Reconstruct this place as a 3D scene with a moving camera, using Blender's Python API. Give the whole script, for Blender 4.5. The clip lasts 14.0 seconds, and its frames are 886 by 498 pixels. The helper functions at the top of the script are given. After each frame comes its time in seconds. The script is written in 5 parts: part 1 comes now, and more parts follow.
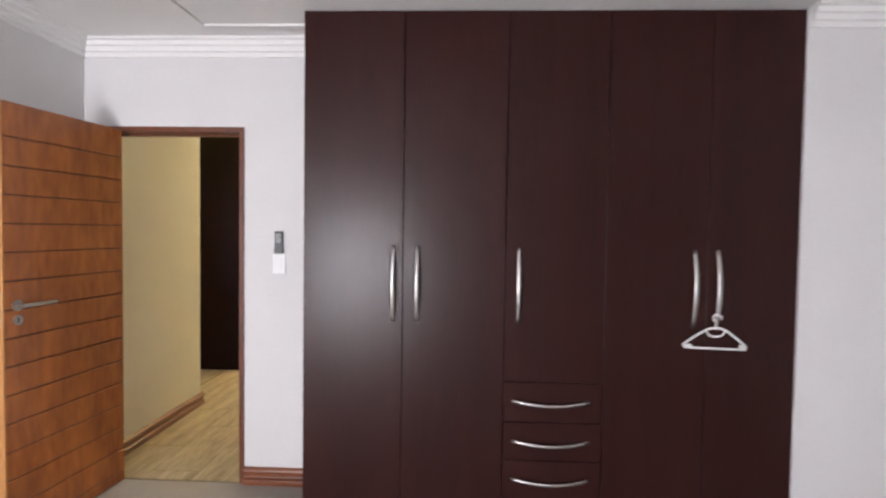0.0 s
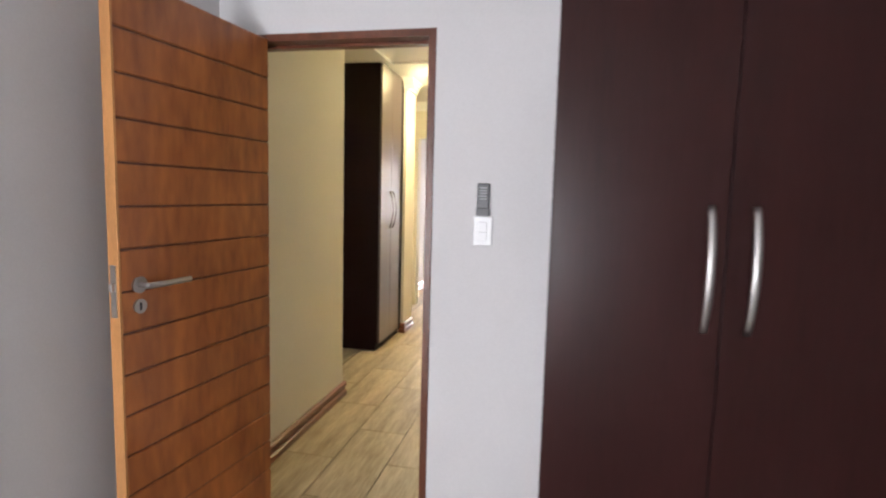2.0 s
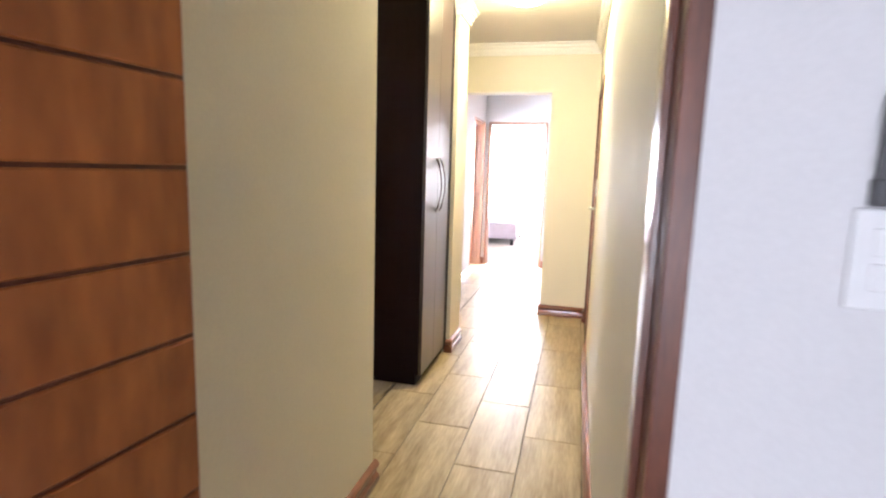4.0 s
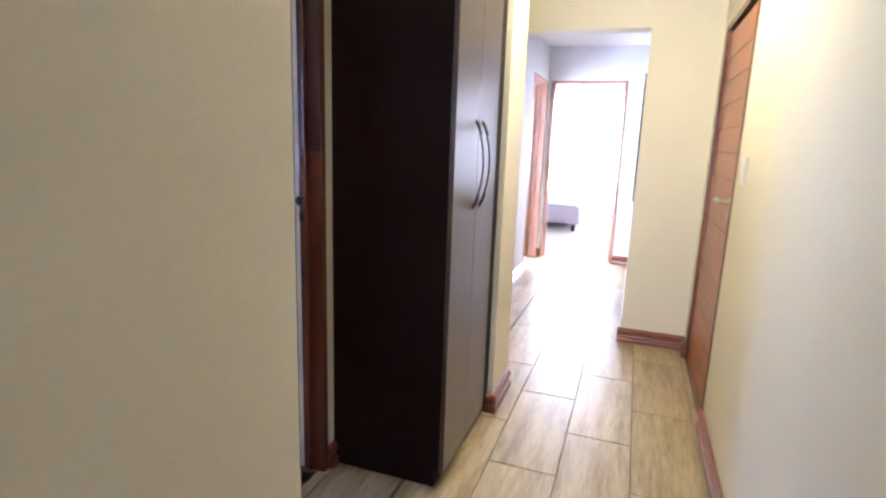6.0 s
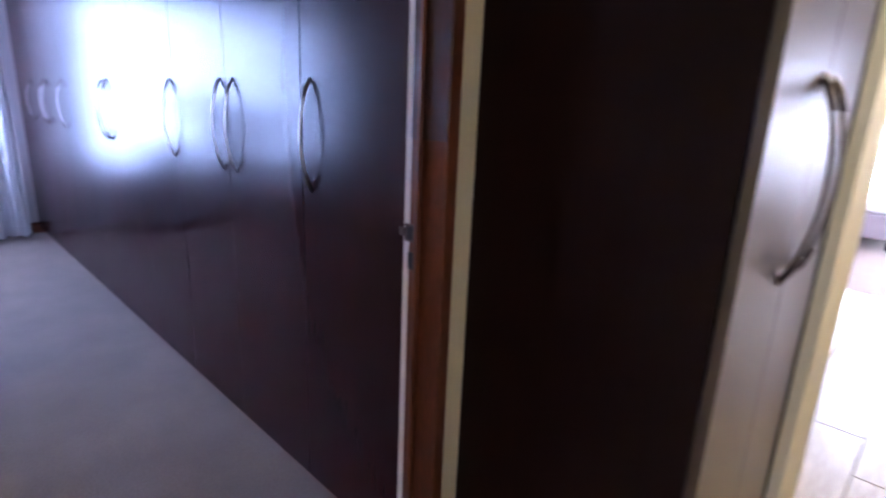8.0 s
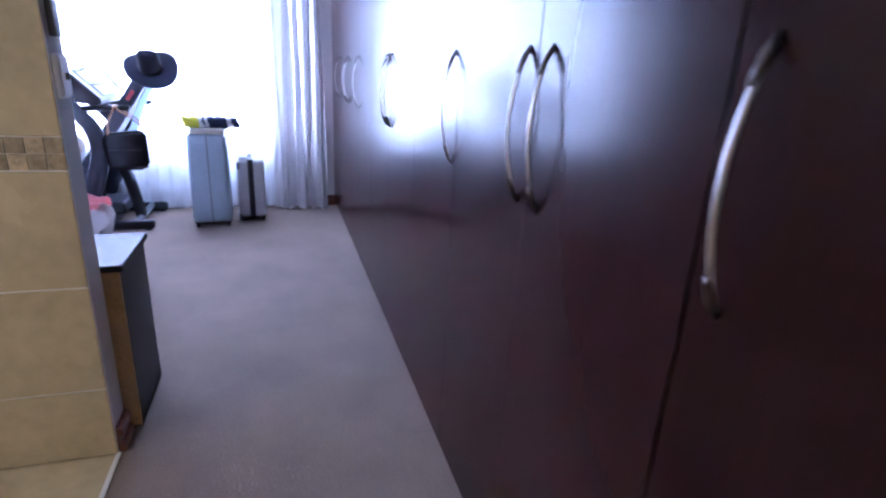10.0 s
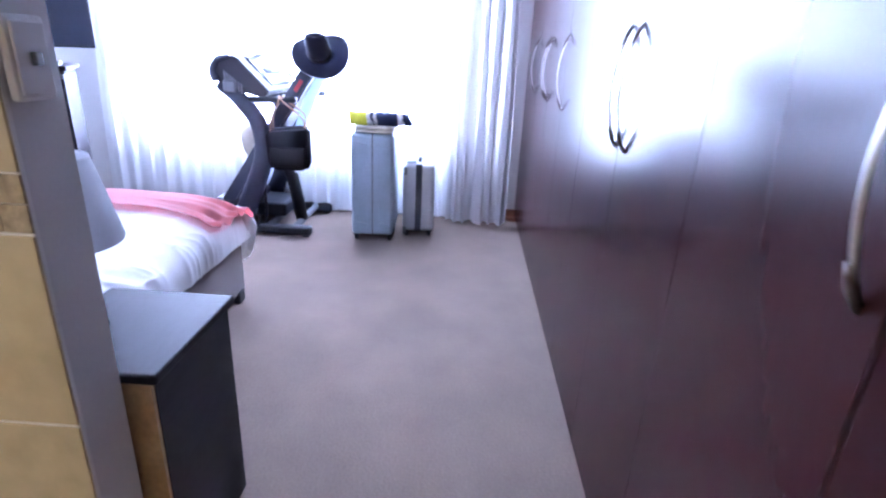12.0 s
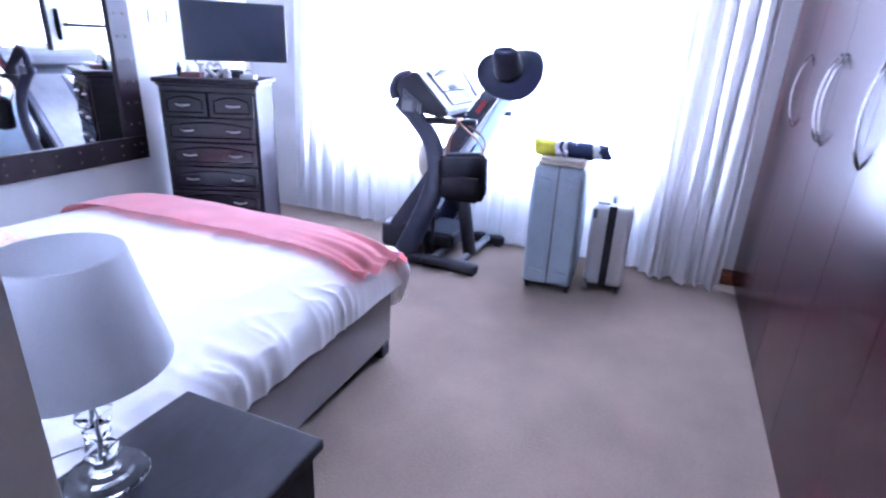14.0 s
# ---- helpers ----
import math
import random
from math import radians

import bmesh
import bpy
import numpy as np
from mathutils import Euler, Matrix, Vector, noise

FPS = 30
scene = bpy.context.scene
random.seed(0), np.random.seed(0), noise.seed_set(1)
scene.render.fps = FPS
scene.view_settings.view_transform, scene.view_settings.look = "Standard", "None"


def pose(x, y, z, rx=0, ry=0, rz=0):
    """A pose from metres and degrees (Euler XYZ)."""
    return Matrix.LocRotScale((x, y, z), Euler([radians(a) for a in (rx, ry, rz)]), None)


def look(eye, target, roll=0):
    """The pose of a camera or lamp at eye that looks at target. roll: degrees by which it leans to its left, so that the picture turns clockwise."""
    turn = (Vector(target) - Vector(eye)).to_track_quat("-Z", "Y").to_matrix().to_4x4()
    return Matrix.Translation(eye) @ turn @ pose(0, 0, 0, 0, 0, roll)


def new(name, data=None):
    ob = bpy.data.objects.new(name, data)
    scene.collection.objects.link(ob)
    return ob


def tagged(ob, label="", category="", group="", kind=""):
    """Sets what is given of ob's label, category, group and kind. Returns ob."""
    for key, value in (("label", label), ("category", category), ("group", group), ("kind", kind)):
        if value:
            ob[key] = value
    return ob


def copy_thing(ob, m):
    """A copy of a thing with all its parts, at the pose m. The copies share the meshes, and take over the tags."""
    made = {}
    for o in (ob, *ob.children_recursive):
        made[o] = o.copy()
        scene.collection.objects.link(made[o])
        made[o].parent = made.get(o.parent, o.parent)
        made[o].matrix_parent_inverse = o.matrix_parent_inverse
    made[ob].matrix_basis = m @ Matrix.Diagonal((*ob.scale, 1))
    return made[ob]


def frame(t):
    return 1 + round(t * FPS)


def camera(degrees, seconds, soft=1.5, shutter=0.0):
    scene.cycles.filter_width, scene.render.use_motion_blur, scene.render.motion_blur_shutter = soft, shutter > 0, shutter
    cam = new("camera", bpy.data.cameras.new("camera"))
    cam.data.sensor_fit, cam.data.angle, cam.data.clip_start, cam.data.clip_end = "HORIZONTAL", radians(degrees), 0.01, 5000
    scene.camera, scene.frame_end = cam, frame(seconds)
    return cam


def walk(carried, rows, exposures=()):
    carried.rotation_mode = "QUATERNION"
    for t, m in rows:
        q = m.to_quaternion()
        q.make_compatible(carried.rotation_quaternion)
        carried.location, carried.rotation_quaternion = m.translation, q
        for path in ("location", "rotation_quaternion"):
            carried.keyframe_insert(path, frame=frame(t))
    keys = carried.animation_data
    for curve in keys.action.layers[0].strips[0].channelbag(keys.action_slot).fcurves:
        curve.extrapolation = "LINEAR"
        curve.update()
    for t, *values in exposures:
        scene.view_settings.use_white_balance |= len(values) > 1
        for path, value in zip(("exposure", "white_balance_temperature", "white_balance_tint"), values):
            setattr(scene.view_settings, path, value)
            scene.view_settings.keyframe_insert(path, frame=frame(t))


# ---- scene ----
cam = camera(79.5, 14.0, soft=2.2, shutter=0.5)
PATH = [
    (0, (0.462, -0.194, 1.478), (0.381, 1.803, 1.408), 0.8),
    (0.5, (0.260, -0.059, 1.459), (0.104, 1.932, 1.342), 1.0),
    (1, (0.083, 0.150, 1.429), (-0.162, 2.128, 1.255), 1.1),
    (1.5, (-0.106, 0.434, 1.427), (-0.444, 2.396, 1.232), 1.2),
    (2, (-0.306, 0.737, 1.411), (-0.721, 2.683, 1.209), 1.5),
    (2.5, (-0.499, 1.044, 1.408), (-0.933, 2.983, 1.185), 1.9),
    (3, (-0.658, 1.384, 1.391), (-1.116, 3.316, 1.146), 1.9),
    (5.5, (-1.182, 3.105, 1.344), (-1.737, 4.990, 0.972), 1.9),
    (6, (-1.223, 3.412, 1.351), (-1.876, 5.259, 0.953), 2.0),
    (6.5, (-1.279, 3.707, 1.354), (-2.054, 5.504, 0.941), 1.9),
    (7, (-1.331, 3.961, 1.354), (-2.277, 5.668, 0.914), 2.0),
    (7.5, (-1.464, 4.193, 1.357), (-2.588, 5.777, 0.879), 2.3),
    (8, (-1.628, 4.408, 1.360), (-2.970, 5.797, 0.841), 2.6),
    (8.5, (-1.804, 4.556, 1.378), (-3.342, 5.694, 0.795), 1.9),
    (9, (-2.045, 4.666, 1.372), (-3.709, 5.596, 0.765), 2.4),
    (9.2, (-2.139, 4.694, 1.372), (-3.840, 5.550, 0.761), 2.6),
    (11.5, (-3.377, 4.835, 1.344), (-5.250, 4.921, 0.645), 2.8),
    (12, (-3.610, 4.848, 1.336), (-5.481, 4.785, 0.632), 2.8),
    (12.5, (-3.843, 4.829, 1.339), (-5.700, 4.615, 0.629), 2.7),
    (13, (-4.010, 4.797, 1.350), (-5.843, 4.430, 0.640), 2.7),
    (13.5, (-4.154, 4.765, 1.376), (-5.940, 4.217, 0.661), 2.7),
    (14, (-4.239, 4.735, 1.388), (-5.971, 4.035, 0.672), 2.7),
]
walk(cam, [(t, look(eye, target, roll)) for t, eye, target, roll in PATH],
     [(0, 0.05, 6500, 13), (0.5, 0.16, 6500, 13), (1, 0.18, 6500, 13), (2, -0.16, 6400, 12), (2.5, -0.05, 6250, 12), (3, 0.08, 6200, 13), (5.5, -0.1, 5200, 17), (6, -0.25, 5120, 18), (6.5, -0.48, 5080, 20), (7, -0.52, 5080, 21), (8, -0.48, 5120, 23), (9, -0.58, 5200, 22), (11.5, 0.2, 5650, 18), (13, 0.2, 5700, 18), (13.5, 0.12, 5750, 19), (14, -0.04, 5800, 19)])

# world, sun and window light
world = bpy.data.worlds.new("sky")
scene.world = world
world.use_nodes = True
wn = world.node_tree.nodes
sky = wn.new("ShaderNodeTexSky")
sky.sky_type, sky.sun_disc = "NISHITA", False
sky.sun_elevation, sky.sun_rotation = radians(52), radians(300)
wn["Background"].inputs["Strength"].default_value = 0.12
world.node_tree.links.new(sky.outputs["Color"], wn["Background"].inputs["Color"])

sun = new("sun", bpy.data.lights.new("sun", "SUN"))
sun.data.energy, sun.data.angle, sun.data.color = 2.5, radians(0.5), (1.0, 0.95, 0.88)
sun.matrix_world = look((0, 0, 20), (9, 5.5, 6.5))


def window_light(name, centre, target, width, height, power, color):
    lamp = new(name, bpy.data.lights.new(name, "AREA"))
    lamp.data.shape, lamp.data.size, lamp.data.size_y = "RECTANGLE", width, height
    lamp.data.energy, lamp.data.color = power, color
    lamp.matrix_world = look(centre, target)
    return lamp


DAY = (0.60, 0.71, 1.0)
window_light("daylight_main_bedroom", (-8.02, 3.58, 1.45), (0, 3.58, 1.45), 2.48, 1.5, 4000, DAY)
window_light("daylight_first_bedroom", (-1.15, -2.86, 0.85), (-1.15, 2, 2.0), 0.9, 1.3, 205, (0.93, 0.95, 1.0))
window_light("daylight_bathroom", (-3.4, 1.93, 1.6), (-3.9, 4.0, 1.0), 0.7, 0.7, 28, (1.0, 0.93, 0.78))
window_light("daylight_end_bedroom", (-1.9, 14.26, 1.3), (-1.9, 0, 1.3), 2.4, 1.8, 20000, (1.0, 0.97, 0.95))
# added lamp at an unseen window, to brighten the second passage
window_light("fill_light_side_room", (-3.86, 9.1, 1.45), (0, 9.1, 1.2), 0.8, 1.2, 420, (0.95, 0.97, 1.0))


# ---- materials ----
def material(name, color, rough=0.5, metal=0.0, var=0.12, scale=6.0, stretch=(1, 1, 1), bump=0.05, fine=60.0, random_tone=0.0,
             spec=0.5, dark=None, coat=0.0, sheen=0.0, rough_var=0.08):
    """Two scales of variation in tone, gloss and relief on a principled base."""
    m = bpy.data.materials.new(name)
    m.use_nodes = True
    n, k = m.node_tree.nodes, m.node_tree.links
    b = n["Principled BSDF"]
    b.inputs["Metallic"].default_value = metal
    b.inputs["Specular IOR Level"].default_value = spec
    b.inputs["Coat Weight"].default_value = coat
    b.inputs["Sheen Weight"].default_value = sheen
    at = n.new("ShaderNodeTexCoord")
    mp = n.new("ShaderNodeMapping")
    mp.inputs["Scale"].default_value = stretch
    k.new(at.outputs["Object"], mp.inputs["Vector"])
    big, small = n.new("ShaderNodeTexNoise"), n.new("ShaderNodeTexNoise")
    for t, s, d in ((big, scale, 4.0), (small, fine, 3.0)):
        t.inputs["Scale"].default_value, t.inputs["Detail"].default_value = s, d
        k.new(mp.outputs["Vector"], t.inputs["Vector"])
    if random_tone:
        info, add = n.new("ShaderNodeObjectInfo"), n.new("ShaderNodeVectorMath")
        add.operation = "MULTIPLY_ADD"
        k.new(info.outputs["Random"], add.inputs[0])
        add.inputs[1].default_value = (37.0, 19.0, 11.0)
        k.new(at.outputs["Object"], add.inputs[2])
        k.new(add.outputs[0], mp.inputs["Vector"])
    mix = n.new("ShaderNodeMix")
    mix.data_type = "FLOAT"
    mix.inputs[0].default_value = 0.4
    k.new(big.outputs["Fac"], mix.inputs[2])
    k.new(small.outputs["Fac"], mix.inputs[3])
    ramp = n.new("ShaderNodeValToRGB")
    low = dark or tuple(c * (1 - 2.2 * var) for c in color)
    high = tuple(min(1, c * (1 + 1.6 * var)) for c in color)
    ramp.color_ramp.elements[0].position, ramp.color_ramp.elements[1].position = 0.3, 0.7
    ramp.color_ramp.elements[0].color, ramp.color_ramp.elements[1].color = (*low, 1), (*high, 1)
    k.new(mix.outputs[0], ramp.inputs["Fac"])
    out = ramp.outputs["Color"]
    if random_tone:
        hsv, rng = n.new("ShaderNodeHueSaturation"), n.new("ShaderNodeMapRange")
        rng.inputs["To Min"].default_value, rng.inputs["To Max"].default_value = 1 - random_tone, 1 + random_tone
        k.new(info.outputs["Random"], rng.inputs["Value"])
        k.new(rng.outputs[0], hsv.inputs["Value"])
        k.new(out, hsv.inputs["Color"])
        out = hsv.outputs["Color"]
    k.new(out, b.inputs["Base Color"])
    rr = n.new("ShaderNodeMapRange")
    rr.inputs["To Min"].default_value, rr.inputs["To Max"].default_value = max(0.02, rough - rough_var), min(1, rough + rough_var)
    k.new(big.outputs["Fac"], rr.inputs["Value"])
    k.new(rr.outputs[0], b.inputs["Roughness"])
    if bump:
        bp = n.new("ShaderNodeBump")
        bp.inputs["Strength"].default_value, bp.inputs["Distance"].default_value = bump, 0.01
        k.new(mix.outputs[0], bp.inputs["Height"])
        k.new(bp.outputs["Normal"], b.inputs["Normal"])
    return m


def clear_material(name, rough=0.0, tint=(1, 1, 1), ior=1.45):
    m = bpy.data.materials.new(name)
    m.use_nodes = True
    b = m.node_tree.nodes["Principled BSDF"]
    b.inputs["Base Color"].default_value = (*tint, 1)
    b.inputs["Roughness"].default_value, b.inputs["IOR"].default_value = rough, ior
    b.inputs["Transmission Weight"].default_value = 1.0
    return m


def cloth_through(name, color, through_share, open_share):
    """Thin cloth: part scatters back, part scatters through, part stays open weave."""
    m = bpy.data.materials.new(name)
    m.use_nodes = True
    n, k = m.node_tree.nodes, m.node_tree.links
    n.remove(n["Principled BSDF"])
    at, wave = n.new("ShaderNodeTexCoord"), n.new("ShaderNodeTexNoise")
    wave.inputs["Scale"].default_value = 240.0
    k.new(at.outputs["Object"], wave.inputs["Vector"])
    ramp = n.new("ShaderNodeValToRGB")
    ramp.color_ramp.elements[0].color = (*[c * 0.9 for c in color], 1)
    ramp.color_ramp.elements[1].color = (*color, 1)
    k.new(wave.outputs["Fac"], ramp.inputs["Fac"])
    back, thru, clear = n.new("ShaderNodeBsdfDiffuse"), n.new("ShaderNodeBsdfTranslucent"), n.new("ShaderNodeBsdfTransparent")
    k.new(ramp.outputs["Color"], back.inputs["Color"])
    k.new(ramp.outputs["Color"], thru.inputs["Color"])
    a, b = n.new("ShaderNodeMixShader"), n.new("ShaderNodeMixShader")
    a.inputs["Fac"].default_value, b.inputs["Fac"].default_value = through_share, open_share
    k.new(back.outputs[0], a.inputs[1])
    k.new(thru.outputs[0], a.inputs[2])
    k.new(a.outputs[0], b.inputs[1])
    k.new(clear.outputs[0], b.inputs[2])
    k.new(b.outputs[0], n["Material Output"].inputs["Surface"])
    return m


def glow(name, color, strength):
    m = bpy.data.materials.new(name)
    m.use_nodes = True
    b = m.node_tree.nodes["Principled BSDF"]
    b.inputs["Base Color"].default_value = (*color, 1)
    b.inputs["Emission Color"].default_value = (*color, 1)
    b.inputs["Emission Strength"].default_value = strength
    b.inputs["Roughness"].default_value = 0.3
    return m


PAINT = material("grey_white_wall_paint", (0.70, 0.69, 0.69), 0.75, var=0.03, scale=1.4, bump=0.04, fine=140, spec=0.3)
CREAM = material("cream_wall_paint", (0.74, 0.695, 0.585), 0.7, var=0.03, scale=1.2, bump=0.045, fine=130, spec=0.3)
CEIL = material("white_ceiling_paint", (0.80, 0.79, 0.78), 0.8, var=0.02, scale=1.5, bump=0.05, fine=120, spec=0.3)
TRIM = material("white_moulding_paint", (0.82, 0.81, 0.80), 0.55, var=0.02, scale=4, bump=0.03)
WENGE = material("dark_wenge_veneer", (0.028, 0.0080, 0.0073), 0.31, var=0.13, scale=1.2, stretch=(6, 6, 0.5), bump=0.0, fine=14, spec=0.18, rough_var=0.0)
WENGE_B = material("dark_mahogany_veneer", (0.0245, 0.0082, 0.0085), 0.20, var=0.06, scale=1.2, stretch=(6, 6, 0.5), bump=0.0, fine=14, spec=0.115, rough_var=0.0)
OAK = material("orange_varnished_timber", (0.37, 0.118, 0.027), 0.36, var=0.20, scale=1.5, stretch=(4.5, 4.5, 1.3), bump=0.01, fine=7, coat=0.15, dark=(0.17, 0.042, 0.011))
OAK_EDGE = material("pale_timber_edge", (0.56, 0.26, 0.09), 0.42, var=0.15, scale=3, stretch=(6, 6, 0.8), bump=0.05)
MERANTI = material("red_brown_timber", (0.125, 0.036, 0.016), 0.34, var=0.25, scale=3, stretch=(6, 6, 0.9), bump=0.05, fine=34, coat=0.3)
DARK_RED = material("dark_red_brown_wood", (0.012, 0.0055, 0.0075), 0.45, var=0.3, scale=5, stretch=(2, 2, 2), bump=0.05, fine=60, spec=0.25)
MERANTI_DARK = material("dark_brown_timber", (0.055, 0.020, 0.016), 0.36, var=0.22, scale=3, stretch=(6, 6, 0.9), bump=0.05, fine=34, coat=0.2)
# the frames' red-brown made paler to carry the glare at the far end
GLARE_TIMBER = material("glare_paled_timber", (0.33, 0.165, 0.10), 0.38, var=0.18, scale=3, stretch=(6, 6, 0.9), bump=0.04, fine=34, coat=0.2)
# side panel's black-brown, darkened below the doors' colour to hold its shade
WENGE_SHADED = material("shaded_black_brown_board", (0.0125, 0.0048, 0.0056), 0.4, var=0.09, scale=1.2, stretch=(6, 6, 0.5), bump=0.0, fine=14, spec=0.10, rough_var=0.0)
WENGE_GLOSS = material("lacquered_black_brown_veneer", (0.024, 0.0100, 0.0135), 0.33, var=0.09, scale=1.2, stretch=(6, 6, 0.5), bump=0.0, fine=14, spec=0.9, coat=0.45, rough_var=0.0)
WENGE_GLOSS.node_tree.nodes["Principled BSDF"].inputs["Coat Roughness"].default_value = 0.3
SKIRT = material("red_brown_skirting_timber", (0.20, 0.062, 0.026), 0.33, var=0.25, scale=4, stretch=(1.2, 1.2, 9), bump=0.05, fine=34, coat=0.3)
CARPET_A = material("grey_beige_carpet", (0.33, 0.285, 0.24), 0.95, var=0.12, scale=2.2, bump=0.7, fine=330, spec=0.1, sheen=0.3)
CARPET_B = material("taupe_carpet", (0.176, 0.127, 0.096), 0.95, var=0.11, scale=3.2, bump=0.7, fine=90, spec=0.1, sheen=0.2)
TILE = material("wood_look_floor_tile", (0.44, 0.36, 0.235), 0.36, var=0.16, scale=2.2, stretch=(7, 0.8, 1), bump=0.01, fine=12, random_tone=0.07, dark=(0.215, 0.155, 0.085), rough_var=0.05)
GROUT = material("grey_grout", (0.17, 0.145, 0.12), 0.9, var=0.1, bump=0.2)
BATH_TILE = material("beige_wall_tile", (0.55, 0.46, 0.30), 0.25, var=0.09, scale=3, bump=0.02, fine=20, random_tone=0.05)
MOSAIC = material("stone_mosaic_tile", (0.48, 0.39, 0.27), 0.35, var=0.25, scale=18, bump=0.1, fine=70, random_tone=0.4)
STEEL = material("brushed_steel", (0.50, 0.48, 0.465), 0.38, metal=1.0, var=0.06, scale=20, stretch=(1, 1, 8), bump=0.0, rough_var=0.03)
NICKEL = material("satin_nickel", (0.70, 0.68, 0.68), 0.3, metal=1.0, var=0.06, scale=20, bump=0.0, rough_var=0.03)
BRONZE = material("antique_pewter_metal", (0.13, 0.11, 0.105), 0.32, metal=1.0, var=0.12, scale=20, bump=0.0, rough_var=0.03)
WHITE_PLASTIC = material("white_plastic", (0.80, 0.80, 0.80), 0.35, var=0.02, bump=0.0)
GREY_PLASTIC = material("dark_grey_plastic", (0.085, 0.085, 0.09), 0.45, var=0.08, scale=12, bump=0.02)
PALE_BUTTON = material("pale_grey_rubber", (0.45, 0.45, 0.45), 0.6, var=0.04, bump=0.02)
BLACK_PLASTIC = material("black_plastic", (0.009, 0.010, 0.017), 0.45, var=0.1, scale=14, bump=0.03)
CHARCOAL = material("charcoal_painted_steel", (0.028, 0.033, 0.056), 0.4, var=0.12, scale=10, bump=0.03)
MID_GREY = material("grey_painted_steel", (0.17, 0.175, 0.19), 0.38, var=0.1, scale=10, bump=0.02)
BLACK_WOOD = material("black_stained_wood", (0.013, 0.010, 0.013), 0.5, var=0.2, scale=3, stretch=(2, 6, 6), bump=0.0, fine=14, spec=0.16, rough_var=0.01)
BLACK_LACQUER = material("black_lacquered_wood", (0.011, 0.0075, 0.0105), 0.2, var=0.15, scale=3, stretch=(2, 6, 6), bump=0.0, fine=14, spec=0.48, rough_var=0.02)
BLACK_MATT = material("matt_black_stained_wood", (0.005, 0.004, 0.0055), 0.8, var=0.2, scale=3, stretch=(2, 6, 6), bump=0.0, fine=14, spec=0.03)
RAW_BOARD = material("raw_tan_board", (0.42, 0.27, 0.13), 0.7, var=0.15, scale=8, bump=0.1)
BEDBASE = material("taupe_upholstery", (0.215, 0.170, 0.165), 0.9, var=0.08, scale=5, bump=0.4, fine=260, sheen=0.3)
DARK_CLOTH = material("lilac_grey_upholstery", (0.30, 0.255, 0.29), 0.9, var=0.08, scale=5, bump=0.2, fine=200)
LINEN = material("white_cotton", (0.92, 0.91, 0.92), 0.85, var=0.02, scale=5, bump=0.1, fine=90, sheen=0.2)
CORAL = material("coral_pink_knit", (0.78, 0.29, 0.30), 0.9, var=0.07, scale=7, bump=0.5, fine=200, sheen=0.4)
PINK = material("pale_pink_cushion_cloth", (0.66, 0.47, 0.46), 0.9, var=0.22, scale=24, bump=0.3, fine=120)
SHADE = cloth_through("white_lamp_shade_cloth", (0.84, 0.85, 0.88), 0.42, 0.0)
BLUE_VOILE = cloth_through("pale_blue_thin_cloth", (0.62, 0.75, 0.88), 0.6, 0.0)
SHEER = cloth_through("white_sheer_voile", (0.93, 0.94, 0.96), 0.62, 0.03)
DRAPE = cloth_through("pale_grey_curtain_cloth", (0.82, 0.80, 0.81), 0.15, 0.0)
GLASS = clear_material("clear_glass")
CRYSTAL = clear_material("clear_crystal", 0.04, (0.98, 0.99, 1.0), 1.36)
SILVERED = material("mirror_silver", (0.92, 0.92, 0.92), 0.02, metal=1.0, var=0.0, bump=0.0, rough_var=0.0)
SCREEN = material("black_glossy_screen", (0.030, 0.034, 0.048), 0.16, var=0.05, bump=0.0, spec=0.6)
CASE_BLUE = material("pale_blue_grey_shell", (0.38, 0.47, 0.55), 0.36, var=0.06, scale=8, bump=0.04)
CASE_GREY = material("silver_grey_shell", (0.50, 0.49, 0.50), 0.36, var=0.06, scale=8, bump=0.04)
FELT = material("navy_black_felt", (0.016, 0.016, 0.036), 0.95, var=0.15, scale=12, bump=0.3, fine=200, sheen=0.3)
BAND = material("grey_satin_ribbon", (0.14, 0.15, 0.18), 0.5, var=0.08, bump=0.05)
LEATHER = material("black_leather", (0.007, 0.0065, 0.010), 0.5, var=0.2, scale=18, bump=0.3, fine=90, spec=0.22)
TAN = material("tan_leather_strap", (0.30, 0.155, 0.085), 0.5, var=0.12, scale=20, bump=0.1)
TOWEL = material("cream_towel", (0.62, 0.56, 0.47), 0.95, var=0.08, scale=20, bump=0.6, fine=260)
YELLOW = material("lime_yellow_cloth", (0.62, 0.60, 0.05), 0.9, var=0.08, bump=0.4, fine=200)
NAVY = material("navy_cloth", (0.025, 0.035, 0.085), 0.9, var=0.1, bump=0.4, fine=200)
PALE_CLOTH = material("pale_blue_cloth", (0.50, 0.56, 0.62), 0.9, var=0.06, bump=0.3, fine=160)
RED = material("red_label", (0.45, 0.04, 0.05), 0.5, var=0.05, bump=0.0)
DULL_RED = material("dull_brick_red_card", (0.20, 0.07, 0.06), 0.5, var=0.05, bump=0.0)
CERAMIC = material("white_glazed_ceramic", (0.80, 0.78, 0.76), 0.25, var=0.03, bump=0.0)
LAMP_GLASS = glow("lit_opal_glass", (1.0, 0.82, 0.41), 220.0)
WINDOW_FRAME = material("white_window_frame", (0.75, 0.75, 0.75), 0.4, var=0.02, bump=0.0)
GARDEN = material("garden_grass", (0.07, 0.11, 0.03), 0.95, var=0.3, scale=0.6, bump=0.3, fine=8)


